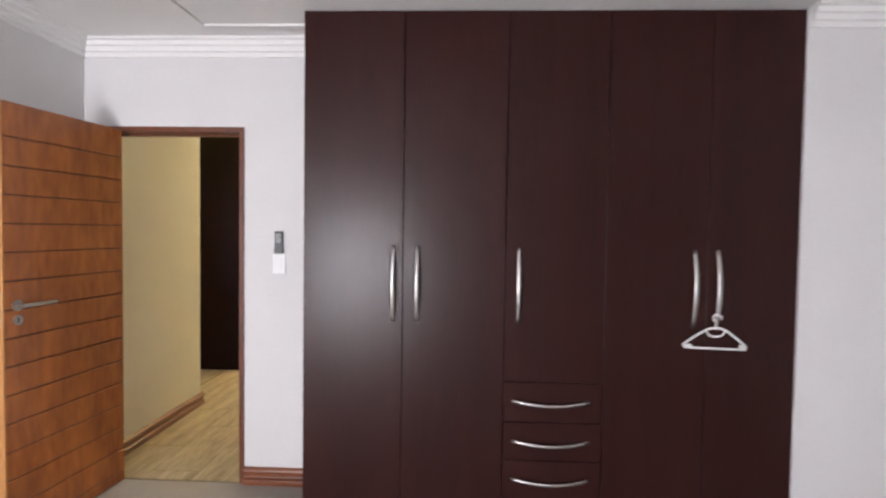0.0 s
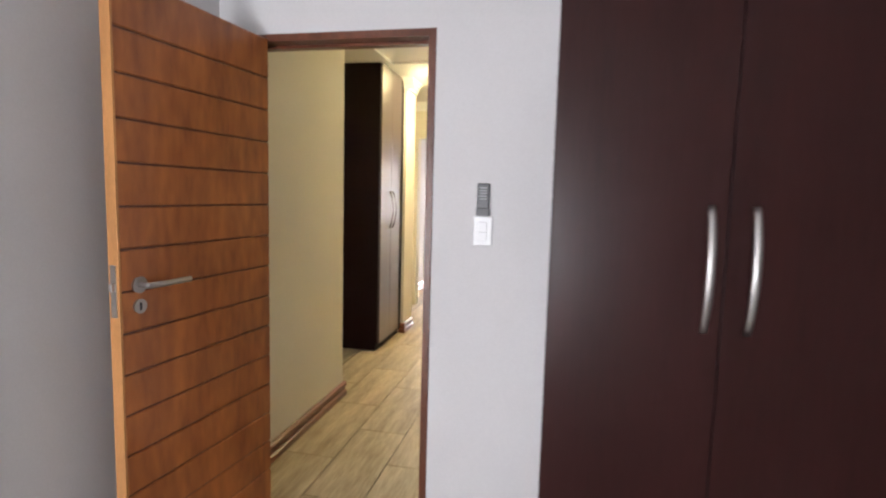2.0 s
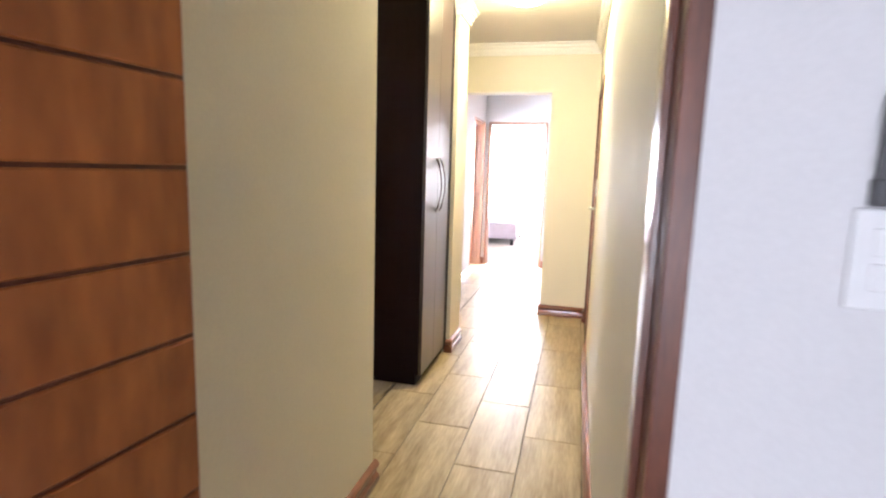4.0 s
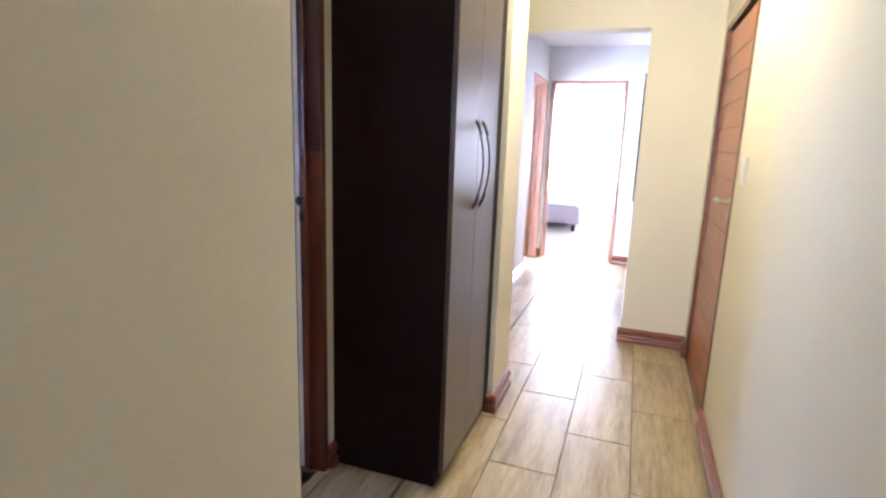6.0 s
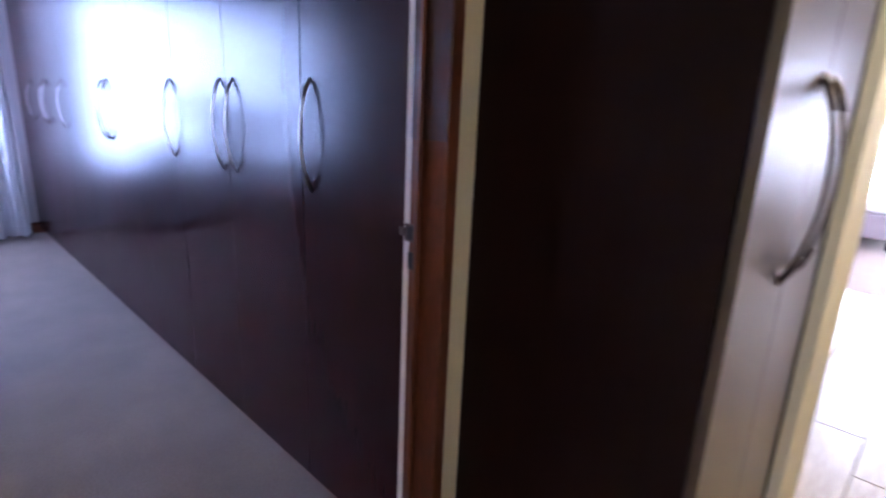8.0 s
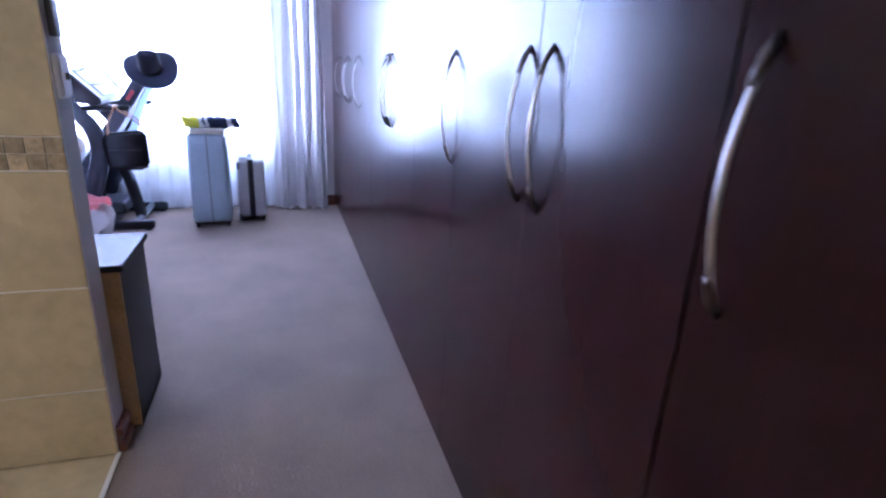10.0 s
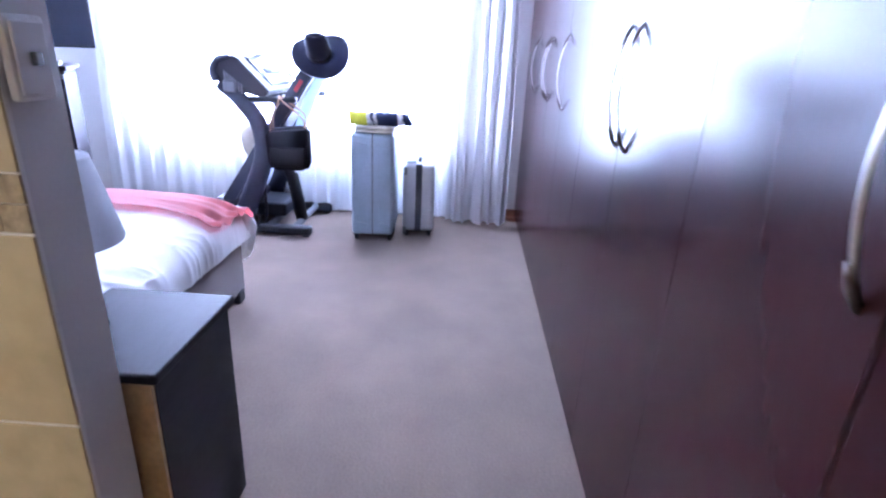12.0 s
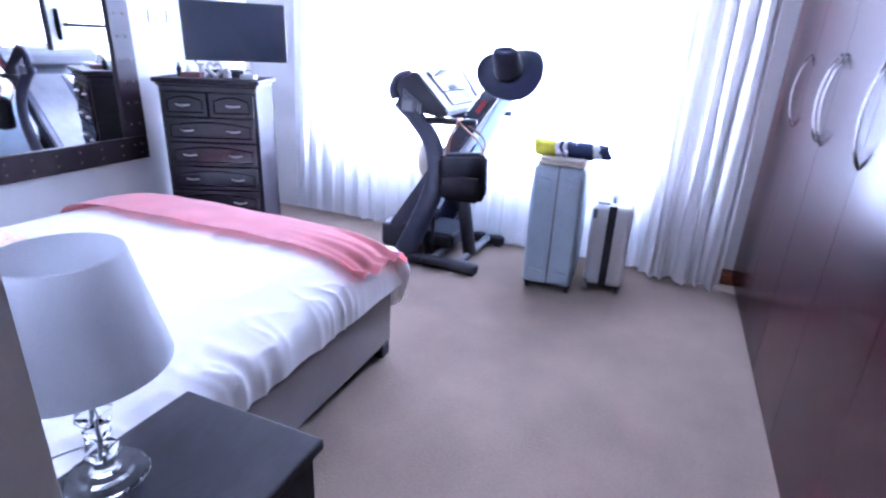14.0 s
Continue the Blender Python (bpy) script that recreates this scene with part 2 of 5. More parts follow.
# ---- mesh helpers ----
def add_box(bm, lo, hi, bevel=0.0, segments=2):
    lo, hi = Vector(lo), Vector(hi)
    made = bmesh.ops.create_cube(bm, size=1.0, matrix=Matrix.LocRotScale((lo + hi) / 2, None, hi - lo))["verts"]
    if bevel:
        edges = list({e for v in made for e in v.link_edges})
        bmesh.ops.bevel(bm, geom=edges, offset=bevel, segments=segments, affect="EDGES", profile=0.5)


def add_tube(bm, points, radius, sides=10, flat=1.0, up=(0, 0, 1), caps=True):
    """A tube along points; radius may be a list; flat squeezes it along the second axis."""
    pts = [Vector(p) for p in points]
    rings = []
    for i, p in enumerate(pts):
        d = (pts[min(i + 1, len(pts) - 1)] - pts[max(i - 1, 0)]).normalized()
        side = d.cross(Vector(up))
        side = side.normalized() if side.length > 1e-4 else d.orthogonal().normalized()
        other = side.cross(d).normalized()
        r = radius[i] if isinstance(radius, (list, tuple)) else radius
        rings.append([bm.verts.new(p + r * (math.cos(a) * side + flat * math.sin(a) * other)) for a in (2 * math.pi * s / sides for s in range(sides))])
    for a, b in zip(rings, rings[1:]):
        for s in range(sides):
            bm.faces.new((a[s], a[(s + 1) % sides], b[(s + 1) % sides], b[s]))
    if caps:
        bm.faces.new(rings[0][::-1])
        bm.faces.new(rings[-1])


def add_lathe(bm, profile, sides=32, centre=(0, 0, 0)):
    """Turns (radius, height) pairs round the z axis."""
    c = Vector(centre)
    rings = [[bm.verts.new(c + Vector((r * math.cos(2 * math.pi * s / sides), r * math.sin(2 * math.pi * s / sides), z))) for s in range(sides)] for r, z in profile]
    for a, b in zip(rings, rings[1:]):
        for s in range(sides):
            bm.faces.new((a[s], a[(s + 1) % sides], b[(s + 1) % sides], b[s]))


def add_prism(bm, outline, y0, y1, axis="y"):
    """Pushes a closed outline (pairs) along an axis."""
    def at(a, b, c):
        return {"y": (a, c, b), "x": (c, a, b), "z": (a, b, c)}[axis]
    front = [bm.verts.new(at(a, b, y0)) for a, b in outline]
    back = [bm.verts.new(at(a, b, y1)) for a, b in outline]
    bm.faces.new(front)
    bm.faces.new(back[::-1])
    for i in range(len(outline)):
        j = (i + 1) % len(outline)
        bm.faces.new((front[j], front[i], back[i], back[j]))


def smooth_path(points, steps=6):
    """A rounded line through points."""
    p = [Vector(q) for q in points]
    p = [2 * p[0] - p[1], *p, 2 * p[-1] - p[-2]]
    out = []
    for i in range(1, len(p) - 2):
        for s in range(steps):
            t = s / steps
            a, b, c, d = p[i - 1:i + 3]
            out.append(0.5 * (2 * b + (c - a) * t + (2 * a - 5 * b + 4 * c - d) * t * t + (3 * b - a - 3 * c + d) * t ** 3))
    return out + [p[-2]]


def finish(name, bm, mat, parent=None, smooth=False, place=None):
    bmesh.ops.recalc_face_normals(bm, faces=bm.faces)
    data = bpy.data.meshes.new(name)
    bm.to_mesh(data)
    bm.free()
    data.materials.append(mat)
    if smooth:
        for f in data.polygons:
            f.use_smooth = True
    ob = new(name, data)
    if parent:
        ob.parent = parent
    if place:
        ob.matrix_basis = place
    return ob


def boxes(name, some, mat, parent=None, bevel=0.0, place=None, segments=2):
    bm = bmesh.new()
    for lo, hi in some:
        add_box(bm, lo, hi, bevel, segments)
    return finish(name, bm, mat, parent, place=place)


def tube(name, points, radius, mat, parent=None, sides=10, flat=1.0, up=(0, 0, 1)):
    bm = bmesh.new()
    add_tube(bm, points, radius, sides, flat, up)
    return finish(name, bm, mat, parent, smooth=True)


def thing(name, m, label, category, group=""):
    ob = new(name)
    ob.empty_display_size = 0.1
    ob.matrix_basis = m
    return tagged(ob, label, category, group)


def structure(ob, label=""):
    return tagged(ob, label, kind="structure")


# ---- plan ----
AW, AL = 2.79, -1.72            # first bedroom: door wall and side wall
HL, HR = -1.72, -0.80           # passage: side walls
CEIL_Z = 2.53
DW0, DW1 = -2.31, -2.395         # wall of the main bedroom's door
WIN_X = -7.94                   # window wall of the main bedroom
SOUTH = 1.433


def wall(name, lo, hi, mat, label):
    return structure(boxes(name, [(lo, hi)], mat), label)


# first bedroom
structure(boxes("wall_door", [((AL - 0.12, AW, 0), (-1.64, AW + 0.12, 2.6)), ((-1.64, AW, 2.045), (-0.79, AW + 0.12, 2.6)), ((-0.79, AW, 0), (2.03, AW + 0.12, 2.6))], PAINT), "grey-white painted wall round the bedroom door")
wall("wall_left", (AL - 0.12, -2.9, 0), (AL, AW, 2.6), PAINT, "grey-white painted plaster wall")
wall("wall_beside_wardrobe", (2.03, 2.36, 0), (3.4, 2.95, 2.6), PAINT, "grey-white painted wall beside the wardrobe")
wall("wall_right", (3.4, -2.9, 0), (3.52, 2.95, 2.6), PAINT, "grey-white painted plaster wall")
structure(boxes("wall_window_first", [((AL - 0.12, -2.92, 0), (-1.6, -2.8, 2.6)), ((-0.7, -2.92, 0), (3.52, -2.8, 2.6)), ((-1.6, -2.92, 0), (-0.7, -2.8, 0.2)), ((-1.6, -2.92, 1.5), (-0.7, -2.8, 2.6))], PAINT), "grey-white wall with the window opening")
structure(boxes("floor_first_bedroom", [((AL, -2.8, -0.1), (3.4, AW, 0.0))], CARPET_A), "grey-beige cut-pile carpet")
structure(boxes("ceiling_first_bedroom", [((AL, -2.8, CEIL_Z), (3.4, AW, 2.62)), ((-0.92, 2.55, CEIL_Z - 0.012), (3.3, 2.575, CEIL_Z + 0.001)), ((-0.93, -2.0, CEIL_Z - 0.012), (-0.905, 2.575, CEIL_Z + 0.001))], CEIL), "white ceiling with thin cover strips")


def cornice(name, outline, a, b, axis, label="white moulded plaster cornice"):
    """A stepped moulding along x or y."""
    bm = bmesh.new()
    add_prism(bm, outline, a, b, axis)
    return structure(finish(name, bm, TRIM), label)


def steps_profile(wall_at, sign, top=CEIL_Z):
    prof = [(0, -0.1), (0.018, -0.1), (0.018, -0.075), (0.032, -0.07), (0.036, -0.045), (0.05, -0.04), (0.055, -0.018), (0.075, -0.014), (0.075, 0), (0, 0)]
    return [(wall_at + sign * a, top + b) for a, b in prof]


cornice("trim_cornice_door_wall", steps_profile(AW, -1), AL, -0.315, "x")
cornice("trim_cornice_left_wall", steps_profile(AL, 1), -2.8, AW, "y")
cornice("trim_cornice_beside_wardrobe", steps_profile(2.36, -1), 2.035, 3.4, "x")

SKIRT_PROFILE = [(0, 0), (0.024, 0), (0.026, 0.018), (0.024, 0.034), (0.013, 0.040), (0.011, 0.052), (0.013, 0.062), (0.022, 0.068), (0.024, 0.080), (0.020, 0.091), (0.010, 0.098), (0, 0.1)]


def skirting(name, wall_at, sign, a, b, axis):
    """A moulded timber skirting board along x or y."""
    bm = bmesh.new()
    add_prism(bm, [(wall_at + sign * p, z) for p, z in SKIRT_PROFILE], a, b, axis)
    return structure(finish(name, bm, SKIRT), "moulded red-brown timber skirting board")


skirting("baseboard_1", AW, -1, -0.79, -0.318, "x")
skirting("baseboard_2", AL, 1, -2.8, AW, "y")
skirting("baseboard_3", 2.36, -1, 2.035, 3.4, "x")


def door_frame(name, m, width, height, depth, label="red-brown timber door frame", mat=MERANTI):
    """Lining with rebated stops; local x across the opening, y through the wall."""
    ob = thing(name, m, label, "door frame")
    ob["kind"] = "structure"
    w, h, d, f = width, height, depth, 0.03
    boxes("jamb", [((0, -0.006, 0), (f, d + 0.006, h)), ((f, 0.055, 0), (f + 0.012, d - 0.02, h - f))], mat, ob, 0.002)
    boxes("jamb", [((w - f, -0.006, 0), (w, d + 0.006, h)), ((w - f - 0.012, 0.055, 0), (w - f, d - 0.02, h - f))], mat, ob, 0.002)
    boxes("head", [((f, -0.006, h - f), (w - f, d + 0.006, h)), ((f, 0.055, h - f - 0.012), (w - f, d - 0.02, h - f))], mat, ob, 0.002)
    return ob


def lever_handle(parent, at_x, z, face_y, out, toward):
    """Round rose, cranked lever and key rose."""
    bm = bmesh.new()
    for dz, r in ((0, 0.026), (-0.067, 0.023)):
        ring = bmesh.ops.create_cone(bm, cap_ends=True, segments=24, radius1=r, radius2=r * 0.9, depth=0.009,
                                     matrix=Matrix.Translation((at_x, face_y + out * 0.0045, z + dz)) @ Matrix.Rotation(radians(90 * out), 4, "X"))
    add_tube(bm, smooth_path([(at_x, face_y, z), (at_x, face_y + out * 0.035, z), (at_x + toward * 0.015, face_y + out * 0.05, z), (at_x + toward * 0.158, face_y + out * 0.05, z)], 5), 0.0095, 12)
    handle = finish("handle", bm, STEEL, parent, smooth=False)
    tagged(handle, "brushed steel lever handle with key rose")
    hole = boxes("keyhole", [((at_x - 0.004, face_y + out * 0.0092 - 0.0005, z - 0.079), (at_x + 0.004, face_y + out * 0.0092 + 0.0008, z - 0.055))], BLACK_PLASTIC, handle)
    return handle


def plank_door(name, m, width, height, label, rows=16, handles=True):
    """Hinged at local x = 0; planks with dark V joints on both faces."""
    ob = thing(name, m, label, "door")
    ob["kind"] = "structure"
    t = 0.04
    boxes("core", [((0, 0.006, 0.008), (width, t - 0.006, height))], MERANTI, ob)
    boxes("edge", [((width - 0.004, 0.0, 0.008), (width + 0.004, t, height))], OAK_EDGE, ob, 0.001)
    step, first = 0.1287, height - 0.155
    for i in range(rows):
        top = height if i == 0 else first - (i - 1) * step - 0.003
        low = max(first - i * step + 0.003, 0.008)
        boxes("plank", [((0.0, 0, low), (width - 0.004, t, top))], OAK, ob, 0.003, None, 1)
    if handles:
        lever_handle(ob, width - 0.062, 1.112, t, 1, -1)
        lever_handle(ob, width - 0.062, 1.112, 0, -1, -1)
        lock = boxes("lock_plate", [((width + 0.003, 0.009, 1.02), (width + 0.0065, 0.031, 1.178))], STEEL, ob)
        boxes("latch", [((width + 0.005, 0.013, 1.10), (width + 0.018, 0.027, 1.124))], STEEL, lock, 0.002)
    return ob


door_frame("door_frame_first", pose(-1.64, AW, 0), 0.85, 2.045, 0.12)
# the open leaf stands past square, near the side wall
plank_door("door_first", pose(-1.53, AW - 0.012, 0, 0, 0, 264), 0.715, 2.022, "open orange varnished timber door with horizontal grooves", 16)


def bow_handle(parent, x, y, z0, z1, mat, width=0.008, out=0.034, label=""):
    """Upright bow handle standing out towards -y."""
    pts = [(x, y - out * math.sin(math.pi * s / 14) ** 0.8 - 0.001, z0 + (z1 - z0) * s / 14) for s in range(15)]
    bm = bmesh.new()
    add_tube(bm, pts, [width * (0.85 + 0.25 * math.sin(math.pi * s / 14)) for s in range(15)], 8, 0.55, (0, 1, 0))
    h = finish("handle", bm, mat, parent, smooth=True)
    return tagged(h, label) if label else h


def footed_handle(parent, place, length, mat=NICKEL, out=0.036, width=0.0052):
    """Slim bow on pointed dark feet; local z up, standing out towards -y from y = 0."""
    n = 18
    pts = [(0, -out * math.sin(math.pi * s / n) ** 0.75 - 0.002, length * s / n) for s in range(n + 1)]
    bm = bmesh.new()
    add_tube(bm, pts, width, 8, 0.6, (0, 1, 0))
    h = finish("handle", bm, mat, parent, smooth=True, place=place)
    for z, up in ((0.0, 1), (length, -1)):
        foot = tube("foot", [(0, -0.001, z - up * 0.012), (0, -0.005, z), (0, -0.013, z + up * 0.014), (0, -0.020, z + up * 0.030), (0, -0.026, z + up * 0.046)], [0.0012, 0.0065, 0.0085, 0.0065, 0.0052], BRONZE, h, 8, 0.75, (0, 1, 0))
        tagged(foot, "dark pewter pointed foot")
    return h


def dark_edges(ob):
    """Paints the upright edges of a door leaf black, as shade in the joints."""
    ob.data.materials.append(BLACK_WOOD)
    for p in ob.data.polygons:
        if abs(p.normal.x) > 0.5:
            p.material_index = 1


# wardrobe of the first bedroom
FA = 2.37
wa = thing("wardrobe", pose(0, 0, 0), "tall built-in dark wenge wardrobe with five doors and drawers", "wardrobe")
# carcass coloured black to put shade into the gaps between doors
boxes("carcass", [((-0.315, FA + 0.02, 0.07), (2.029, AW - 0.001, 2.525)), ((-0.30, FA + 0.05, 0.0), (2.029, AW - 0.001, 0.07))], BLACK_WOOD, wa)
boxes("side_panel", [((-0.325, FA + 0.012, 0.0), (-0.316, AW - 0.001, 2.526))], WENGE, wa)
xs = [-0.322, 0.165, 0.659, 1.135, 1.612, 2.028]
for i in range(5):
    lo = 0.752 if i == 2 else 0.06
    d = boxes("door", [((xs[i] + 0.0015, FA, lo), (xs[i + 1] - 0.0015, FA + 0.018, 2.52))], WENGE, wa, 0.0012)
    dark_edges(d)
    hx = (0.118, 0.235, 0.722, 1.55, 1.657)[i]
    bow_handle(d, hx, FA, 1.035, 1.40, STEEL, 0.011, label="curved brushed steel bow handle")
for z0, z1 in ((0.556, 0.749), (0.369, 0.553), (0.06, 0.366)):
    d = boxes("drawer_front", [((0.6605, FA, z0), (1.1335, FA + 0.018, z1))], WENGE, wa, 0.0012)
    zz = z1 - 0.09
    bm = bmesh.new()
    add_tube(bm, [(0.70 + 0.375 * s / 14, FA - 0.001 - 0.03 * math.sin(math.pi * s / 14) ** 0.7, zz - 0.016 * math.sin(math.pi * s / 14)) for s in range(15)], 0.0085, 8, 0.6, (0, 1, 0))
    finish("handle", bm, STEEL, d, smooth=True)

# coat hanger on the last handle
hg = thing("coat_hanger", pose(1.657, FA - 0.028, 0.938), "white plastic coat hanger on a wardrobe handle", "hanger")
bm = bmesh.new()
add_tube(bm, smooth_path([(-0.15, 0, 0.006), (0.10, 0, 0.0), (0.128, 0, 0.006), (0.118, 0, 0.024), (0.035, 0, 0.088), (-0.012, 0, 0.098), (-0.06, 0, 0.088), (-0.155, 0, 0.024), (-0.15, 0, 0.006)], 5), 0.0055, 8)
add_tube(bm, smooth_path([(-0.055, 0, 0.085), (-0.035, 0, 0.062), (0.012, 0, 0.062), (0.032, 0, 0.085)], 4), 0.0045, 8)
finish("frame", bm, WHITE_PLASTIC, hg, smooth=True)
tube("hook", smooth_path([(-0.012, 0, 0.098), (-0.012, 0, 0.125), (-0.025, 0, 0.145), (-0.012, 0, 0.162), (0.012, 0, 0.152), (0.014, 0, 0.138)], 5), 0.005, WHITE_PLASTIC, hg, 8)
boxes("clip", [((-0.152, -0.009, 0.006), (-0.122, 0.009, 0.022))], WHITE_PLASTIC, hg, 0.003)
boxes("clip", [((0.098, -0.009, 0.006), (0.124, 0.009, 0.022))], WHITE_PLASTIC, hg, 0.003)

# switch and remote by the door
sw = thing("light_switch", pose(-0.588, AW, 1.275), "white plastic light switch plate on the wall", "switch")
boxes("plate", [((-0.038, -0.010, -0.058), (0.038, 0.0, 0.058))], WHITE_PLASTIC, sw, 0.004)
boxes("rocker", [((-0.017, -0.0135, 0.004), (0.017, -0.008, 0.036))], WHITE_PLASTIC, sw, 0.002)
boxes("rocker", [((-0.017, -0.0135, -0.036), (0.017, -0.008, -0.004))], WHITE_PLASTIC, sw, 0.002)
rm = thing("remote_control", pose(-0.588, AW, 1.335), "dark grey remote control in a wall holder", "remote")
boxes("body", [((-0.024, -0.020, 0.01), (0.024, -0.004, 0.124))], GREY_PLASTIC, rm, 0.005)
boxes("holder", [((-0.026, -0.0225, 0.0), (0.026, 0.0, 0.03))], GREY_PLASTIC, rm, 0.003)
bm = bmesh.new()
for i in range(5):
    add_box(bm, (-0.014, -0.0215, 0.062 + i * 0.0105), (0.014, -0.0195, 0.0675 + i * 0.0105), 0.0008, 1)
finish("buttons", bm, PALE_BUTTON, rm)


def window_unit(name, m, width, height, label):
    """Frame with a mullion and two panes; local x across, y through."""
    ob = thing(name, m, label, "window")
    ob["kind"] = "structure"
    f = 0.045
    boxes("frame", [((0, 0, 0), (f, 0.05, height)), ((width - f, 0, 0), (width, 0.05, height)), ((f, 0, 0), (width - f, 0.05, f)), ((f, 0, height - f), (width - f, 0.05, height)), ((width / 2 - f / 2, 0, f), (width / 2 + f / 2, 0.05, height - f))], WINDOW_FRAME, ob)
    for x0, x1 in ((f, width / 2 - f / 2), (width / 2 + f / 2, width - f)):
        p = boxes("pane", [((x0, 0.022, f), (x1, 0.027, height - f))], GLASS, ob)
        p.visible_shadow = False
    return ob


window_unit("window_first", pose(-1.6, -2.90, 0.2), 0.9, 1.3, "white framed two-pane window")

# ---- passage ----
wall("wall_passage_left", (HL - 0.59, AW + 0.12, 0), (HL, 4.115, 2.6), CREAM, "cream painted passage wall")
structure(boxes("wall_main_bedroom_door", [((DW1, 4.0, 0), (DW0, 4.24, 2.6)), ((DW1, 4.24, 2.045), (DW0, 5.138, 2.6)), ((DW1, 5.138, 0), (DW0, 5.92, 2.6))], CREAM), "cream painted wall round the main bedroom door")
wall("wall_pier", (-2.43, 5.875, 0), (-1.80, 6.2, 2.6), CREAM, "cream painted pier beside the cupboard")
wall("wall_alcove", (-2.55, 6.2, 0), (-2.43, 7.23, 2.6), CREAM, "cream painted wall")
structure(boxes("wall_arch", [((-2.55, 7.23, 0), (-2.04, 7.38, 2.6)), ((-2.04, 7.23, 2.10), (-1.22, 7.38, 2.6)), ((-1.22, 7.23, 0), (HR, 7.38, 2.6))], CREAM), "cream painted wall with a square opening")
structure(boxes("wall_passage_right", [((HR, AW + 0.12, 0), (HR + 0.15, 6.12, 2.6)), ((HR, 6.12, 2.06), (HR + 0.15, 7.08, 2.6)), ((HR, 7.08, 0), (HR + 0.15, 7.38, 2.6))], CREAM), "cream painted passage wall")
structure(boxes("ceiling_passage", [((-2.55, AW + 0.12, CEIL_Z), (HR, 7.23, 2.62)), ((-1.76, 5.24, CEIL_Z - 0.014), (HR, 5.265, CEIL_Z + 0.001)), ((-1.775, 3.0, CEIL_Z - 0.014), (-1.75, 5.265, CEIL_Z + 0.001))], CEIL), "white passage ceiling with thin cover strips")
cornice("trim_cornice_pier", steps_profile(-1.80, 1), 5.875, 6.2, "y")
cornice("trim_cornice_pier_front", steps_profile(5.875, -1), -1.84, -1.725, "x")
cornice("trim_cornice_arch", steps_profile(7.23, -1), -2.43, HR, "x")
cornice("trim_cornice_passage_right", steps_profile(HR, -1), 5.27, 7.23, "y")
skirting("baseboard_4", HL, 1, AW + 0.13, 4.139, "y")
skirting("baseboard_5", 4.115, 1, DW0, HL, "x")
skirting("baseboard_6", HR, -1, AW + 0.13, 6.12, "y")
skirting("baseboard_7", 7.23, -1, -1.24, HR, "x")
skirting("baseboard_8", 5.875, -1, -1.84, -1.778, "x")
skirting("baseboard_9", -1.80, 1, 5.853, 6.2, "y")
skirting("baseboard_10", DW0, 1, 5.138, 5.188, "y")
skirting("baseboard_18", HR, -1, 7.08, 7.21, "y")

door_frame("door_frame_main", pose(DW0, 4.24, 0, 0, 0, 90), 0.898, 2.045, 0.085)
door_frame("door_frame_right", pose(HR, 7.08, 0, 0, 0, -90), 0.96, 2.06, 0.15)
plank_door("door_right", pose(HR + 0.012, 7.048, 0, 0, 0, -90), 0.89, 2.01, "closed orange varnished timber door with horizontal grooves", 16)
wall("wall_behind_closed_door", (HR + 0.15, 6.0, 0), (HR + 0.2, 7.38, 2.6), CREAM, "cream painted wall")

# darker upper length of the main door's jamb
structure(boxes("trim_jamb_upper", [((DW0 - 0.088, 5.1045, 1.297), (DW0 + 0.006, 5.1072, 2.01))], MERANTI_DARK, None, 0.0008), "darker length of the door jamb")

# strike plate let into the main door frame
sp = thing("strike_plate", pose(DW0 - 0.078, 5.1075, 1.112), "worn bronze strike plate in the door frame", "strike plate")
boxes("plate", [((-0.022, -0.004, -0.018), (0.012, 0.0005, 0.018))], BRONZE, sp, 0.001)
boxes("lip", [((-0.036, -0.006, -0.009), (-0.020, -0.001, 0.009))], BRONZE, sp, 0.002)
boxes("keep", [((-0.014, -0.0046, -0.013), (0.002, -0.0038, 0.013))], BLACK_PLASTIC, sp)
tagged(boxes("lock_keep", [((-0.012, -0.003, -0.075), (0.008, 0.0005, -0.040))], BLACK_PLASTIC, sp, 0.001), "dark lock keep")

# passage cupboard
cu = thing("cupboard", pose(0, 0, 0), "tall black-brown passage cupboard with two doors", "cupboard")
# black behind the doors, as painted shade in their gaps
boxes("carcass", [((-2.308, 5.20, 0.06), (-1.842, 5.873, 2.52)), ((-2.308, 5.21, 0), (-1.857, 5.873, 0.06))], BLACK_WOOD, cu)
boxes("side_panel", [((-2.308, 5.19, 0.0), (-1.858, 5.199, 2.521)), ((-1.858, 5.19, 0.075), (-1.84, 5.199, 2.521))], WENGE_SHADED, cu)
for a, b, hy in ((5.189, 5.475, 5.428), (5.478, 5.764, 5.52)):
    d = boxes("door", [((-1.838, a, 0.07), (-1.82, b, 2.515))], WENGE_GLOSS, cu, 0.0012)
    footed_handle(d, pose(-1.82, hy, 1.10, 0, 0, 90), 0.325, BRONZE, 0.036, 0.0062)
boxes("filler", [((-1.842, 5.767, 0.05), (-1.828, 5.873, 2.515))], BLACK_WOOD, cu)

# ceiling lamp
cl = thing("ceiling_lamp", pose(-1.33, 5.72, CEIL_Z), "round opal glass ceiling lamp, lit yellow", "lamp")
bm = bmesh.new()
add_lathe(bm, [(0.01, -0.10), (0.06, -0.096), (0.11, -0.078), (0.142, -0.045), (0.148, -0.02), (0.148, -0.012)])
finish("bowl", bm, LAMP_GLASS, cl, smooth=True)
bm = bmesh.new()
add_lathe(bm, [(0.155, -0.024), (0.158, -0.012), (0.155, 0.0), (0.0, 0.0)])
